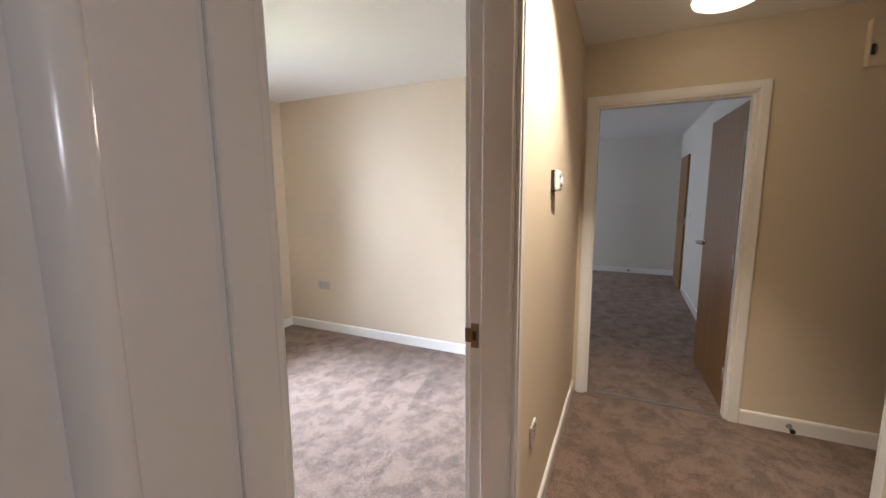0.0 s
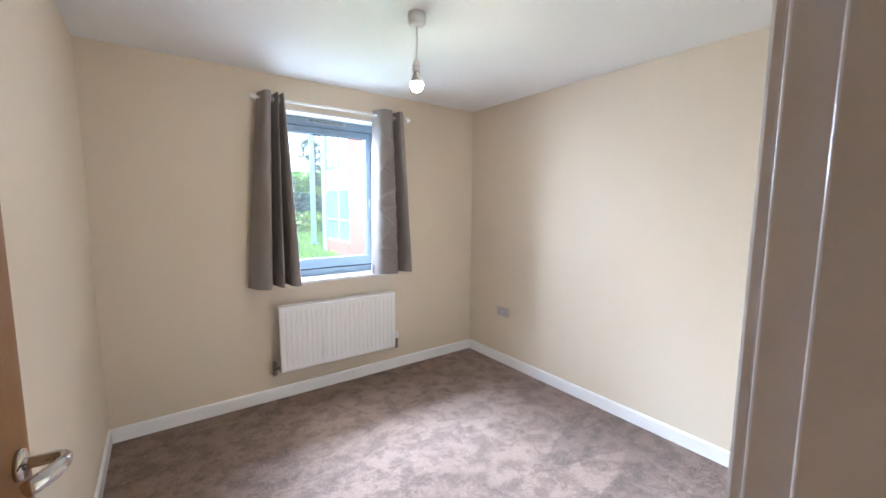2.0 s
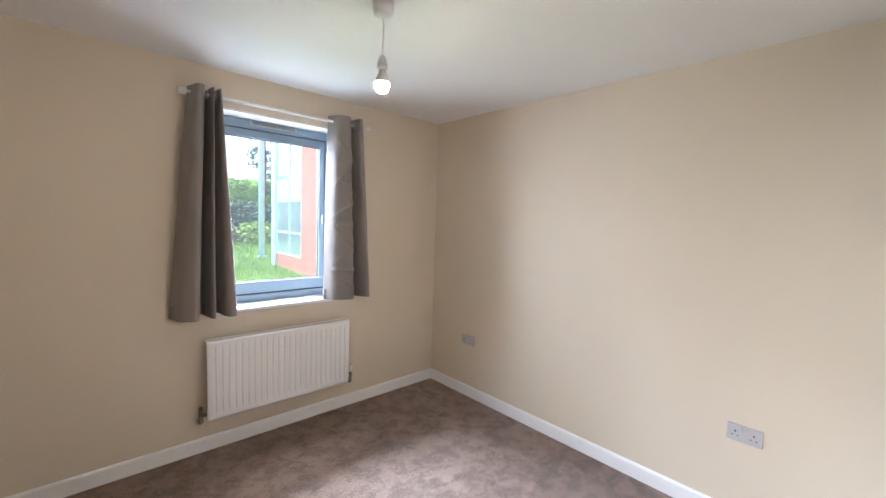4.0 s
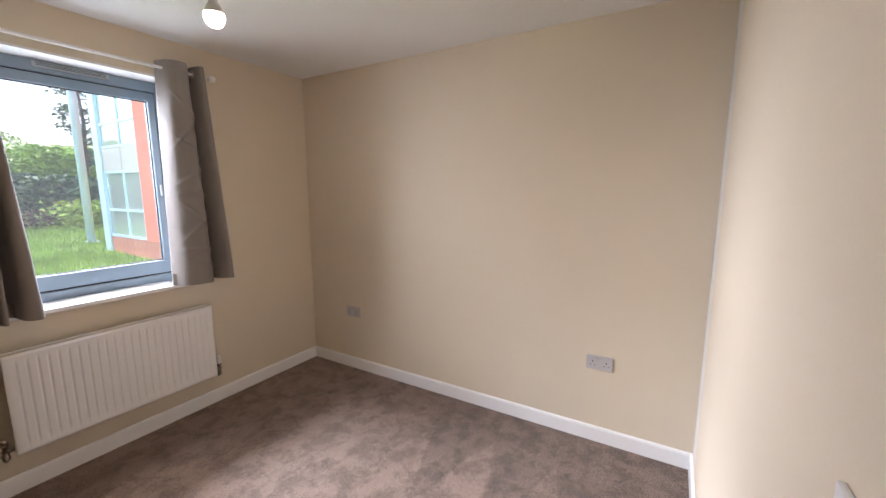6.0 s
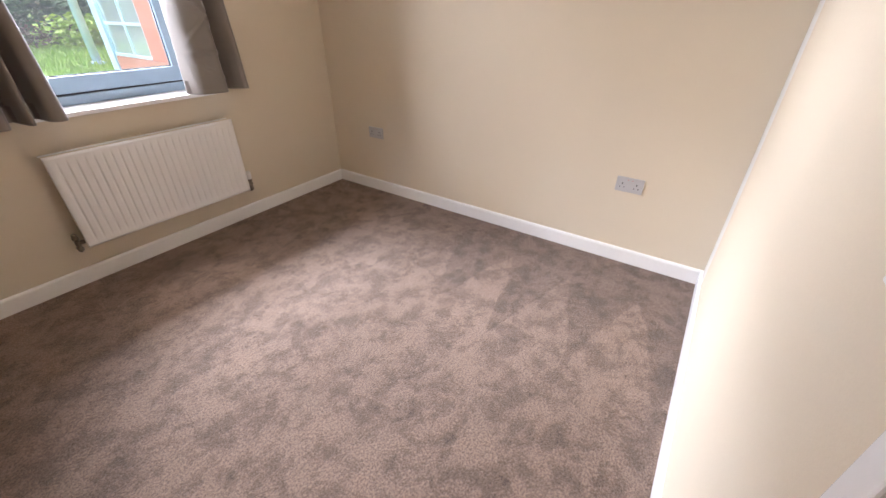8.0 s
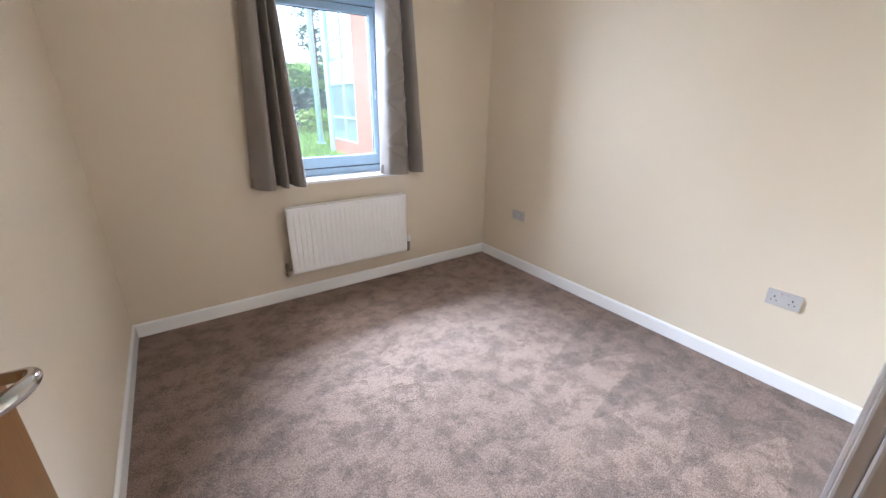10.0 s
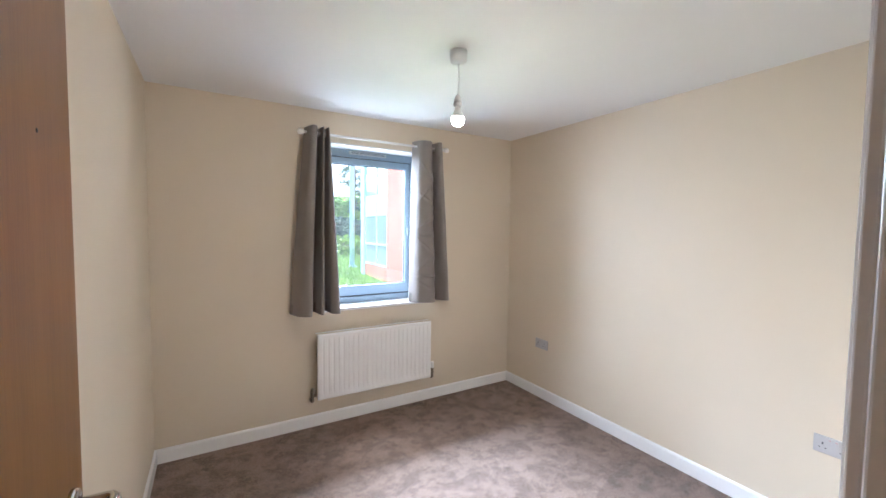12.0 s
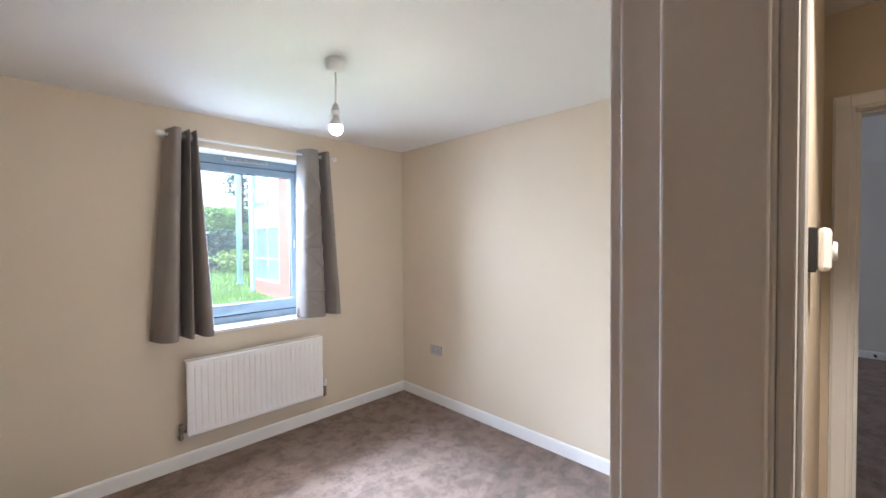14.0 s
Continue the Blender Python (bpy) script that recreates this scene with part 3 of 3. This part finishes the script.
# ---------------- radiator ----------------
def radiator():
    x0, x1, z0, z1, yf = -1.905, -0.942, 0.237, 0.729, -0.108
    root = thing("radiator", "white enamelled single panel radiator below the window", "radiator")
    n = 24
    pitch = (x1 - x0 - 0.05) / n
    nu, zs = n * 10, [0.0, 0.012, 0.03, 0.045, 0.06, 0.075, 0.42, 0.435, 0.45, 0.465, 0.48, 0.492]
    def rib(t):
        return max(0.0, min(1.0, (abs((t % 1.0) - 0.5) - 0.03) / 0.12))
    bm = bmesh.new()
    grid = []
    for z in zs:
        k = min(1, max(0, min(z - 0.03, 0.465 - z) / 0.03))
        row = []
        for i in range(nu + 1):
            t = i / nu * n
            d = 0.0095 * (1 - rib(t)) * k
            ex = x0 + 0.025 + t * pitch
            row.append(bm.verts.new((ex, yf + 0.0005 + d, z0 + z)))
        row.insert(0, bm.verts.new((x0 + 0.004, yf + 0.001, z0 + z)))
        row.insert(0, bm.verts.new((x0, yf + 0.006, z0 + z)))
        row.append(bm.verts.new((x1 - 0.004, yf + 0.001, z0 + z)))
        row.append(bm.verts.new((x1, yf + 0.006, z0 + z)))
        grid.append(row)
    for a, b in zip(grid, grid[1:]):
        for i in range(len(a) - 1):
            bm.faces.new((a[i], a[i + 1], b[i + 1], b[i])).smooth = True
    front = part("front_panel", bm, M_SATIN, root)
    so = front.modifiers.new("thickness", "SOLIDIFY")
    so.thickness, so.offset = 0.0015, -1
    block("water_channel", M_SATIN, (x0 + 0.004, x1 - 0.004, yf + 0.012, yf + 0.022, z0 + 0.002, z1 - 0.004), parent=root, bevel=0.003)
    bm = bmesh.new()                    # open top between a front and a back lip
    box(bm, x0, x1, yf + 0.003, yf + 0.010, z1 - 0.004, z1 + 0.003, 0.001)
    box(bm, x0, x1, yf + 0.060, yf + 0.068, z1 - 0.004, z1 + 0.003, 0.001)
    part("top_lip", bm, M_SATIN, root)
    bm = bmesh.new()                    # fins behind the panel
    for i in range(40):
        x = x0 + 0.03 + i * (x1 - x0 - 0.06) / 39
        box(bm, x, x + 0.001, yf + 0.022, yf + 0.058, z0 + 0.03, z1 - 0.03)
    part("convector_fins", bm, M_SATIN, root)
    for x in (x0 + 0.15, x1 - 0.15):
        block("wall_bracket", M_SATIN, (x, x + 0.03, yf + 0.068, 0.0, z0 + 0.06, z1 - 0.06), parent=root, bevel=0.001)
    for x, s in ((x0, -1), (x1, 1)):
        bm = bmesh.new()
        xv = x + s * 0.030
        tube(bm, [(x, yf + 0.035, z0 + 0.03), (xv + s * 0.012, yf + 0.035, z0 + 0.03)], 0.011, 12)
        lathe(bm, [(0.012, -0.045), (0.014, -0.043), (0.014, -0.028), (0.011, -0.024), (0.011, 0.02), (0.015, 0.022), (0.015, 0.036), (0.010, 0.038)], (xv, yf + 0.035, z0 + 0.03), (0, 0, 1), 16)
        tube(bm, [(xv, yf + 0.035, z0 - 0.012), (xv, yf + 0.042, z0 - 0.020), (xv, yf + 0.06, z0 - 0.024), (xv, 0.0, z0 - 0.024)], 0.0075, 10)
        v = part("valve", bm, M_BRASS, root, "dull brass radiator valve")
        bm = bmesh.new()
        if s > 0:
            lathe(bm, [(0.013, 0.036), (0.016, 0.040), (0.0165, 0.075), (0.013, 0.092), (0.006, 0.096)], (xv, yf + 0.035, z0 + 0.03), (0, 0, 1), 18)
            part("valve_head", bm, M_PLASTIC, v, "white thermostatic valve head")
        else:
            lathe(bm, [(0.012, 0.036), (0.012, 0.052), (0.008, 0.056)], (xv, yf + 0.035, z0 + 0.03), (0, 0, 1), 14)
            part("lockshield_cap", bm, M_BRASS, v)
    return root


radiator()

# ---------------- pendant ----------------
def pendant():
    x, y = -1.505, -1.355
    root = thing("pendant_light", "white ceiling pendant with a bare lit bulb", "pendant light")
    bm = bmesh.new(); lathe(bm, [(0.043, H), (0.043, H - 0.032), (0.039, H - 0.050), (0.028, H - 0.057), (0.008, H - 0.059)], (x, y, 0), n=32); part("ceiling_rose", bm, M_PLASTIC, root)
    bm = bmesh.new(); tube(bm, [(x, y, H - 0.050), (x + 0.003, y, 2.29), (x + 0.001, y, 2.23), (x, y, 2.182)], 0.0036, 8); part("cord", bm, M_PLASTIC, root)
    bm = bmesh.new(); lathe(bm, [(0.006, 2.19), (0.011, 2.186), (0.018, 2.166), (0.021, 2.160), (0.021, 2.155), (0.0165, 2.154), (0.0165, 2.151), (0.0215, 2.150), (0.0215, 2.139), (0.019, 2.130)], (x, y, 0), n=24); part("lamp_holder", bm, M_PLASTIC, root)
    bm = bmesh.new(); lathe(bm, [(0.013, 2.132), (0.0145, 2.118), (0.020, 2.107), (0.0265, 2.096), (0.031, 2.083), (0.0318, 2.078)], (x, y, 0), n=24); part("bulb_collar", bm, M_PLASTIC, root)
    bm = bmesh.new(); lathe(bm, [(0.0312, 2.079), (0.0315, 2.070), (0.0303, 2.061), (0.0275, 2.053), (0.0235, 2.047), (0.0180, 2.042), (0.0115, 2.039), (0.0035, 2.0375)], (x, y, 0), n=28); part("bulb", bm, M_BULB, root, "lit frosted bulb")
    return root


pendant()

# ---------------- switches, sockets, controls ----------------
M_SCREW = mat("dull_grey_screw", (0.13, 0.125, 0.125), 0.45, 0.6, vary=0.1, scale=40, fine=200, bump=0.02)
M_SOCKET = mat("grey_white_plastic", (0.50, 0.485, 0.48), 0.38, vary=0.03, scale=20, fine=200, bump=0.02)


def socket(w, double, label):
    """A wall socket in its own frame: plate in the xz plane, facing -y, centre at the origin."""
    root = thing("double_socket" if double else "single_socket", label, "wall socket", "wall sockets")
    block("face_plate", M_SOCKET, (-w / 2, w / 2, -0.010, 0.0, -0.043, 0.043), parent=root, bevel=0.003)
    for c in ((-0.038, 0.038) if double else (0.0,)):
        bm = bmesh.new()
        box(bm, c - 0.003, c + 0.003, -0.0112, -0.0095, 0.002, 0.012)
        box(bm, c - 0.0145, c - 0.0085, -0.0112, -0.0095, -0.017, -0.012)
        box(bm, c + 0.0085, c + 0.0145, -0.0112, -0.0095, -0.017, -0.012)
        part("pin_holes", bm, M_DARKP, root)
    for c in ((-0.012, 0.012) if double else (0.028,)):
        block("rocker", M_SOCKET, (c - 0.006, c + 0.006, -0.0135, -0.0095, 0.014, 0.034), parent=root, bevel=0.0015)
        block("on_mark", M_RED, (c - 0.004, c + 0.004, -0.0139, -0.0134, 0.029, 0.0315), parent=root)
    for c in ((-0.0605, 0.0605) if double else (-0.030, 0.030)):
        bm = bmesh.new(); lathe(bm, [(0.0034, 0), (0.0034, 0.0008), (0.002, 0.001)], (c, -0.0100, 0.0), (0, -1, 0), 10); part("screw", bm, M_STEEL, root)
    return root


s1 = socket(0.146, True, "white plastic double socket low on the cream wall")
s1.matrix_world = pose(0.0, -0.482, 0.493, 0, 0, -90)
s2 = copy_thing(s1, pose(0.0, -2.416, 0.493, 0, 0, -90))
s3 = socket(0.086, False, "white plastic single socket low on the hall wall")
s3.matrix_world = pose(-1.70, YH, 0.50)

sw = thing("light_switch", "white plastic single light switch on the cream wall", "light switch")
block("face_plate", M_PLASTIC, (-0.043, 0.043, -0.009, 0.0, -0.043, 0.043), parent=sw, bevel=0.003)
rk = block("rocker", M_PLASTIC, (-0.006, 0.006, -0.004, 0.004, -0.013, 0.013), parent=sw, bevel=0.0015)
rk.matrix_local = pose(0, -0.011, 0, 16)
# flat grey sheet on the plate, paints the shade round the rocker
block("rocker_shade", M_SOCKET, (-0.0075, 0.0075, -0.0094, -0.0088, -0.0145, 0.0145), parent=sw)
for c in (-0.030, 0.030):
    bm = bmesh.new(); lathe(bm, [(0.004, 0), (0.004, 0.0008), (0.0025, 0.001)], (c, -0.009, 0.0), (0, -1, 0), 12); part("screw", bm, M_SCREW, sw, "dark recessed screw")
sw.matrix_world = pose(-1.829, YW, 1.147, 0, 0, 180)

th = thing("room_thermostat", "white room thermostat with a dark edge on the hall wall", "thermostat")
block("back_plate", M_SEAL, (-0.046, 0.046, -0.012, 0.0, -0.045, 0.045), parent=th, bevel=0.002, label="dark backing plate")
tb = block("body", M_PLASTIC, (-0.045, 0.045, -0.034, -0.012, -0.044, 0.044), parent=th, bevel=0.010)
bm = bmesh.new(); lathe(bm, [(0.020, 0), (0.019, 0.006), (0.016, 0.008)], (0.010, -0.034, -0.004), (0, -1, 0), 24); part("dial", bm, M_PLASTIC, tb)
block("display", M_DARKP, (-0.032, -0.014, -0.0348, -0.0335, 0.010, 0.026), parent=tb, label="dark display window")
th.matrix_world = pose(-1.390, YH, 1.492)


def door_stop(at, out):
    root = thing("door_stop", "small chrome door stop with a black rubber tip", "door stop", "door stops")
    bm = bmesh.new(); lathe(bm, [(0.016, 0), (0.016, 0.004), (0.008, 0.008), (0.008, 0.045), (0.013, 0.048), (0.013, 0.056)], at, out, 16); part("stem", bm, M_CHROME, root)
    tip = Vector(at) + Vector(out) * 0.056
    bm = bmesh.new(); lathe(bm, [(0.014, 0), (0.014, 0.010), (0.010, 0.014)], tip, out, 16); part("rubber_tip", bm, M_DARKP, root)


door_stop((XE - 0.015, -4.30, 0.045), (-1, 0, 0))
door_stop((XF - 0.015, -3.45, 0.05), (-1, 0, 0))

ns = thing("light_switch", "white plastic light switch in the next room", "light switch")
block("face_plate", M_PLASTIC, (-0.043, 0.043, -0.009, 0.0, -0.043, 0.043), parent=ns, bevel=0.003)
block("rocker", M_PLASTIC, (-0.006, 0.006, -0.0145, -0.0085, -0.013, 0.013), parent=ns, bevel=0.002)
ns.matrix_world = pose(3.15, YS, 1.15, 0, 0, 180)

cab = thing("meter_cabinet", "small cream cabinet high on the hall wall", "cabinet")
block("body", M_WALL, (XE - 0.05, XE, -4.82, -4.42, 2.07, 2.30), parent=cab, bevel=0.003)
lid = block("lid", M_WALL, (XE - 0.062, XE - 0.05, -4.825, -4.415, 2.065, 2.305), parent=cab, bevel=0.003)
block("catch", M_DARKP, (XE - 0.070, XE - 0.062, -4.435, -4.42, 2.12, 2.17), parent=lid, bevel=0.002, label="dark catch")

# corner casing where the hall opens to the recess
structure("trim_recess", M_GLOSS, "white gloss painted corner casing", "casing", (-0.875, -0.858, -4.575, -4.425, 0.0, H - 0.001), (-0.935, -0.875, -4.44, -4.425, 0.0, H - 0.001), bevel=0.003)

dome = thing("ceiling_light", "round lit opal dome on the hall ceiling", "ceiling light")
bm = bmesh.new(); lathe(bm, [(0.155, H), (0.155, H - 0.010), (0.152, H - 0.012)], (-0.68, -3.74, 0), n=40); part("base_ring", bm, M_PLASTIC, dome)
bm = bmesh.new(); lathe(bm, [(0.150, H - 0.012), (0.145, H - 0.025), (0.12, H - 0.037), (0.08, H - 0.045), (0.03, H - 0.048)], (-0.68, -3.74, 0), n=40); part("diffuser", bm, M_DOME, dome, "lit opal diffuser")

# unseen ceiling spot, added for the warm scallop on the hall wall
down = thing("unseen_downlight", "unseen recessed ceiling spot added to brighten the hall", "ceiling light")
bm = bmesh.new()
n = 32
tube(bm, [(-1.72 + 0.038 * math.cos(2 * math.pi * k / n), -3.38 + 0.038 * math.sin(2 * math.pi * k / n), H - 0.003) for k in range(n + 1)], 0.006, 8)
part("bezel", bm, M_CHROME, down)
spot = new("downlight_lamp", bpy.data.lights.new("downlight_lamp", "SPOT"))
spot.data.energy, spot.data.color, spot.data.spot_size, spot.data.spot_blend, spot.data.shadow_soft_size = 29, (1.0, 0.80, 0.54), radians(104), 0.6, 0.03
# added fill lamp, stands for daylight reaching the left end of the hall
hall_fill = new("hall_fill_lamp", spot.data.copy())
hall_fill.data.energy, hall_fill.data.color = 2.6, (1.0, 0.95, 0.9)
hall_fill.matrix_world = look((-3.3, -3.85, H - 0.012), (-3.28, -3.6, 0))
# made-up bezel round the unseen fill lamp
bm = bmesh.new()
tube(bm, [(-3.3 + 0.038 * math.cos(2 * math.pi * k / n), -3.85 + 0.038 * math.sin(2 * math.pi * k / n), H - 0.003) for k in range(n + 1)], 0.006, 8)
fill_fitting = thing("unseen_downlight", "unseen recessed ceiling spot added to brighten the hall", "ceiling light")
part("bezel", bm, M_CHROME, fill_fitting)
spot.matrix_world = look((-1.72, -3.38, H - 0.012), (-1.62, -3.12, 0.9))

# ---------------- outside ----------------
def ground_z(y):
    return -0.05 + 0.028 * max(y, 0.3)


def ground():
    bm = bmesh.new()
    ys = [0.32, 1, 2, 3, 4, 5, 6, 8, 10, 12, 15, 20, 40, 120, 900]
    xs = [-900, -100, -30, -12, -6, -3, 0, 3, 6, 12, 30, 100, 900]
    rows = [[bm.verts.new((x, y, ground_z(min(y, 16)) - (0.0 if y < 30 else 0.2) + 0.05 * noise.noise((x * 0.4, y * 0.4, 0)))) for x in xs] for y in ys]
    for a, b in zip(rows, rows[1:]):
        for i in range(len(xs) - 1):
            bm.faces.new((a[i], a[i + 1], b[i + 1], b[i])).smooth = True
    return tagged(part("ground", bm, M_GRASS), "rough green lawn rising gently from the window", "lawn", kind="structure")


ground()


def scatter(name, count, place, size, material, label, category, kind, lift=0.0, blade=False):
    """Many small two-triangle leaves (or upright blades) in one mesh."""
    rng = random.Random(len(name) * 7 + count)
    verts, faces = [], []
    for _ in range(count):
        p, up = place(rng)
        s = size * rng.uniform(0.6, 1.4)
        a = rng.uniform(0, 2 * math.pi)
        if blade:
            d = Vector((math.cos(a), math.sin(a), 0)) * s * 0.09
            tip = p + Vector((rng.uniform(-0.35, 0.35) * s, rng.uniform(-0.35, 0.35) * s, s))
            quad = [p - d, p + d, tip]
        else:
            t = Vector((math.cos(a), math.sin(a), rng.uniform(-0.7, 0.5))).normalized()
            b = t.cross(Vector((rng.uniform(-1, 1), rng.uniform(-1, 1), rng.uniform(0.2, 1)))).normalized()
            quad = [p - t * s, p - b * s * 0.45, p + t * s, p + b * s * 0.45]
        k = len(verts)
        verts += [tuple(q) for q in quad]
        faces.append(tuple(range(k, k + len(quad))))
    me = bpy.data.meshes.new(name)
    me.from_pydata(verts, [], faces)
    me.materials.append(material)
    return new(name, me) if not label else tagged(new(name, me), label, category, "", kind)


def lawn_spot(r):
    y = 3.0 + 12 * r.random() ** 1.4
    x = -2.5 + r.random() * (4.0 + y * 0.35)
    if x > 1.2 and y < 8.3:
        x -= 3.5
    return Vector((x, y, ground_z(y) - 0.04)), None


scatter("grass", 26000, lawn_spot, 0.14, M_BLADE, "long uneven green grass blades on the lawn", "grass", "stuff", blade=True)


def lumps(cx, cy, w, d, h, count, seed):
    rng = random.Random(seed)
    return [(cx + rng.uniform(-w, w), cy + rng.uniform(-d, d), rng.uniform(0.55, 1.0) * h, rng.uniform(0.5, 1.0)) for _ in range(count)]


def on_lumps(ls, base, squash):
    def f(r):
        x, y, z, rad = ls[r.randrange(len(ls))]
        v = Vector((r.gauss(0, 1), r.gauss(0, 1), r.gauss(0, 1))).normalized() * rad * r.uniform(0.7, 1.05)
        p = Vector((x + v.x, y + v.y, max(base, base + z * squash + v.z * 0.75)))
        return p, None
    return f


scatter("woodland", 70000, on_lumps(lumps(1.5, 19.5, 9, 1.6, 2.75, 110, 3), 0.35, 1.0), 0.09, M_LEAFL, "bright green trees along the far edge of the lawn", "trees", "stuff")
scatter("hedge", 34000, on_lumps(lumps(1.8, 15.6, 6.5, 0.5, 1.30, 60, 8), 0.35, 1.0), 0.10, M_LEAFD, "dark green overgrown hedge behind the lawn", "hedge", "stuff")
scatter("undergrowth", 9000, on_lumps(lumps(1.8, 14.4, 6, 0.3, 0.1, 60, 5), 0.33, 0.5), 0.07, M_TWIG, "brown dry undergrowth in front of the hedge", "shrubs", "stuff")
scatter("shrub", 2600, on_lumps(lumps(3.0, 14.0, 0.5, 0.2, 0.35, 6, 6), 0.33, 0.7), 0.09, M_LEAFL, "fresh light green shrub at the foot of the hedge", "shrub", "stuff")

tree = thing("tree", "slender tree with sparse feathery leaves", "tree")
bm = bmesh.new()
tube(bm, [(3.8, 16.5, 0.3), (3.7, 16.5, 2.0), (3.8, 16.4, 4.0), (3.7, 16.5, 6.2)], [0.11, 0.09, 0.06, 0.02], 8)
limbs = []
rng = random.Random(4)
for k in range(26):
    z = 2.4 + k * 0.15
    a = rng.uniform(0, 6.28)
    ln = rng.uniform(0.8, 1.6) * (1 - (z - 2) / 7)
    e = Vector((3.75 + ln * math.cos(a), 16.5 + ln * math.sin(a), z + rng.uniform(-0.2, 0.4)))
    tube(bm, [(3.75, 16.5, z), tuple((Vector((3.75, 16.5, z)) + e) / 2 + Vector((0, 0, 0.1))), tuple(e)], [0.025, 0.018, 0.008], 5)
    limbs.append((Vector((3.75, 16.5, z)), e))
part("trunk", bm, M_TWIG, tree)


def on_limbs(r):
    a, b = limbs[r.randrange(len(limbs))]
    p = a.lerp(b, r.uniform(0.25, 1.05)) + Vector((r.gauss(0, 0.10), r.gauss(0, 0.10), r.gauss(0, 0.09)))
    return p, None


crown = scatter("crown", 2200, on_limbs, 0.07, M_LEAFD, "", "", "")
crown.parent = tree

post = thing("column", "slim pale blue metal column standing on the lawn", "column")
bm = bmesh.new(); lathe(bm, [(0.085, -0.2), (0.085, 6.5)], (1.50, 9.7, ground_z(9.7)), n=20); part("shaft", bm, M_ALU, post)
bm = bmesh.new(); lathe(bm, [(0.16, -0.05), (0.16, 0.03), (0.11, 0.04)], (1.50, 9.7, ground_z(9.7)), n=20); part("base_plate", bm, M_ALU, post)

# apartment building: its glazed flank runs away from the window
BX = 1.30
ab = thing("apartment_building", "apartment block with coral walls and pale blue glazing", "building")
TOP = 6.2
block("red_wall", M_RED, (BX, BX + 0.3, 2.2, 6.27, 0.50, TOP), (BX + 0.04, BX + 0.3, 2.2, 8.05, -0.2, 0.50), parent=ab)
for z in (1.05, 1.96, 2.87, 3.78, 4.69):
    block("panel_joint", M_BRICK, (BX - 0.004, BX + 0.01, 2.2, 6.268, z - 0.008, z + 0.008), parent=ab)
block("back_wall", M_ROOM, (BX + 1.2, BX + 1.3, 2.2, 8.1, -0.2, TOP), parent=ab)
block("end_wall", M_RED, (BX + 0.3, BX + 6.0, 8.12, 8.3, -0.2, TOP), parent=ab)
block("roof", M_SPAND, (BX - 0.15, BX + 6.0, 2.0, 8.5, TOP, TOP + 0.2), parent=ab)
block("floor_slab", M_SPAND, (BX + 0.06, BX + 1.2, 6.27, 8.1, 1.95, 2.33), parent=ab)
block("floor_slab", M_SPAND, (BX + 0.06, BX + 1.2, 6.27, 8.1, -0.1, 0.50), parent=ab)
block("corner_post", M_ALU, (BX - 0.03, BX + 0.22, 7.90, 8.18, -0.1, TOP), parent=ab, bevel=0.01)


def glazing(z0, z1, mullions, transoms):
    w = thing("window", "", "")
    for k in ("label", "category"):
        if k in w:
            del w[k]
    w.parent = ab
    ys = [6.27] + mullions + [7.90]
    zs = [z0] + transoms + [z1]
    for z in zs:
        block("frame", M_ALU, (BX, BX + 0.06, 6.27, 7.90, z - 0.025, z + 0.025), parent=w)
    for y in ys:
        for a, b in zip(zs, zs[1:]):
            block("frame", M_ALU, (BX + 0.002, BX + 0.058, y - 0.022 if y > 6.3 else y, y + 0.022 if y < 7.85 else y, a + 0.025, b - 0.025), parent=w)
    for a, b in zip(ys, ys[1:]):
        for c, d in zip(zs, zs[1:]):
            block("pane", M_FPANE, (BX + 0.026, BX + 0.034, a + 0.022, b - 0.022, c + 0.025, d - 0.025), parent=w)


glazing(0.53, 1.87, [7.0], [1.08])
glazing(2.39, 3.75, [7.0], [2.86])
glazing(4.25, 5.6, [7.0], [4.75])
for z in (1.87, 3.75):
    for a, b in ((6.27, 6.99), (7.01, 7.90)):
        block("spandrel_panel", M_SPAND, (BX + 0.005, BX + 0.05, a + 0.004, b - 0.004, z + 0.028, z + 0.492), parent=ab, bevel=0.004)
block("blind", M_PLASTIC, (BX + 0.25, BX + 0.27, 6.3, 6.9, 0.55, 1.85), parent=ab)
# upright soldier bricks of the plinth
brick = block("brick", M_BRICK, (-0.02, 0.02, -0.05, 0.05, -0.30, 0.22), bevel=0.004)
for i in range(42):
    b = brick if i == 0 else brick.copy()
    if i:
        scene.collection.objects.link(b)
    b.parent = ab
    b.location = (BX + 0.022 + 0.004 * noise.noise((i, 0, 0)), 3.4 + i * 0.111, 0.275)
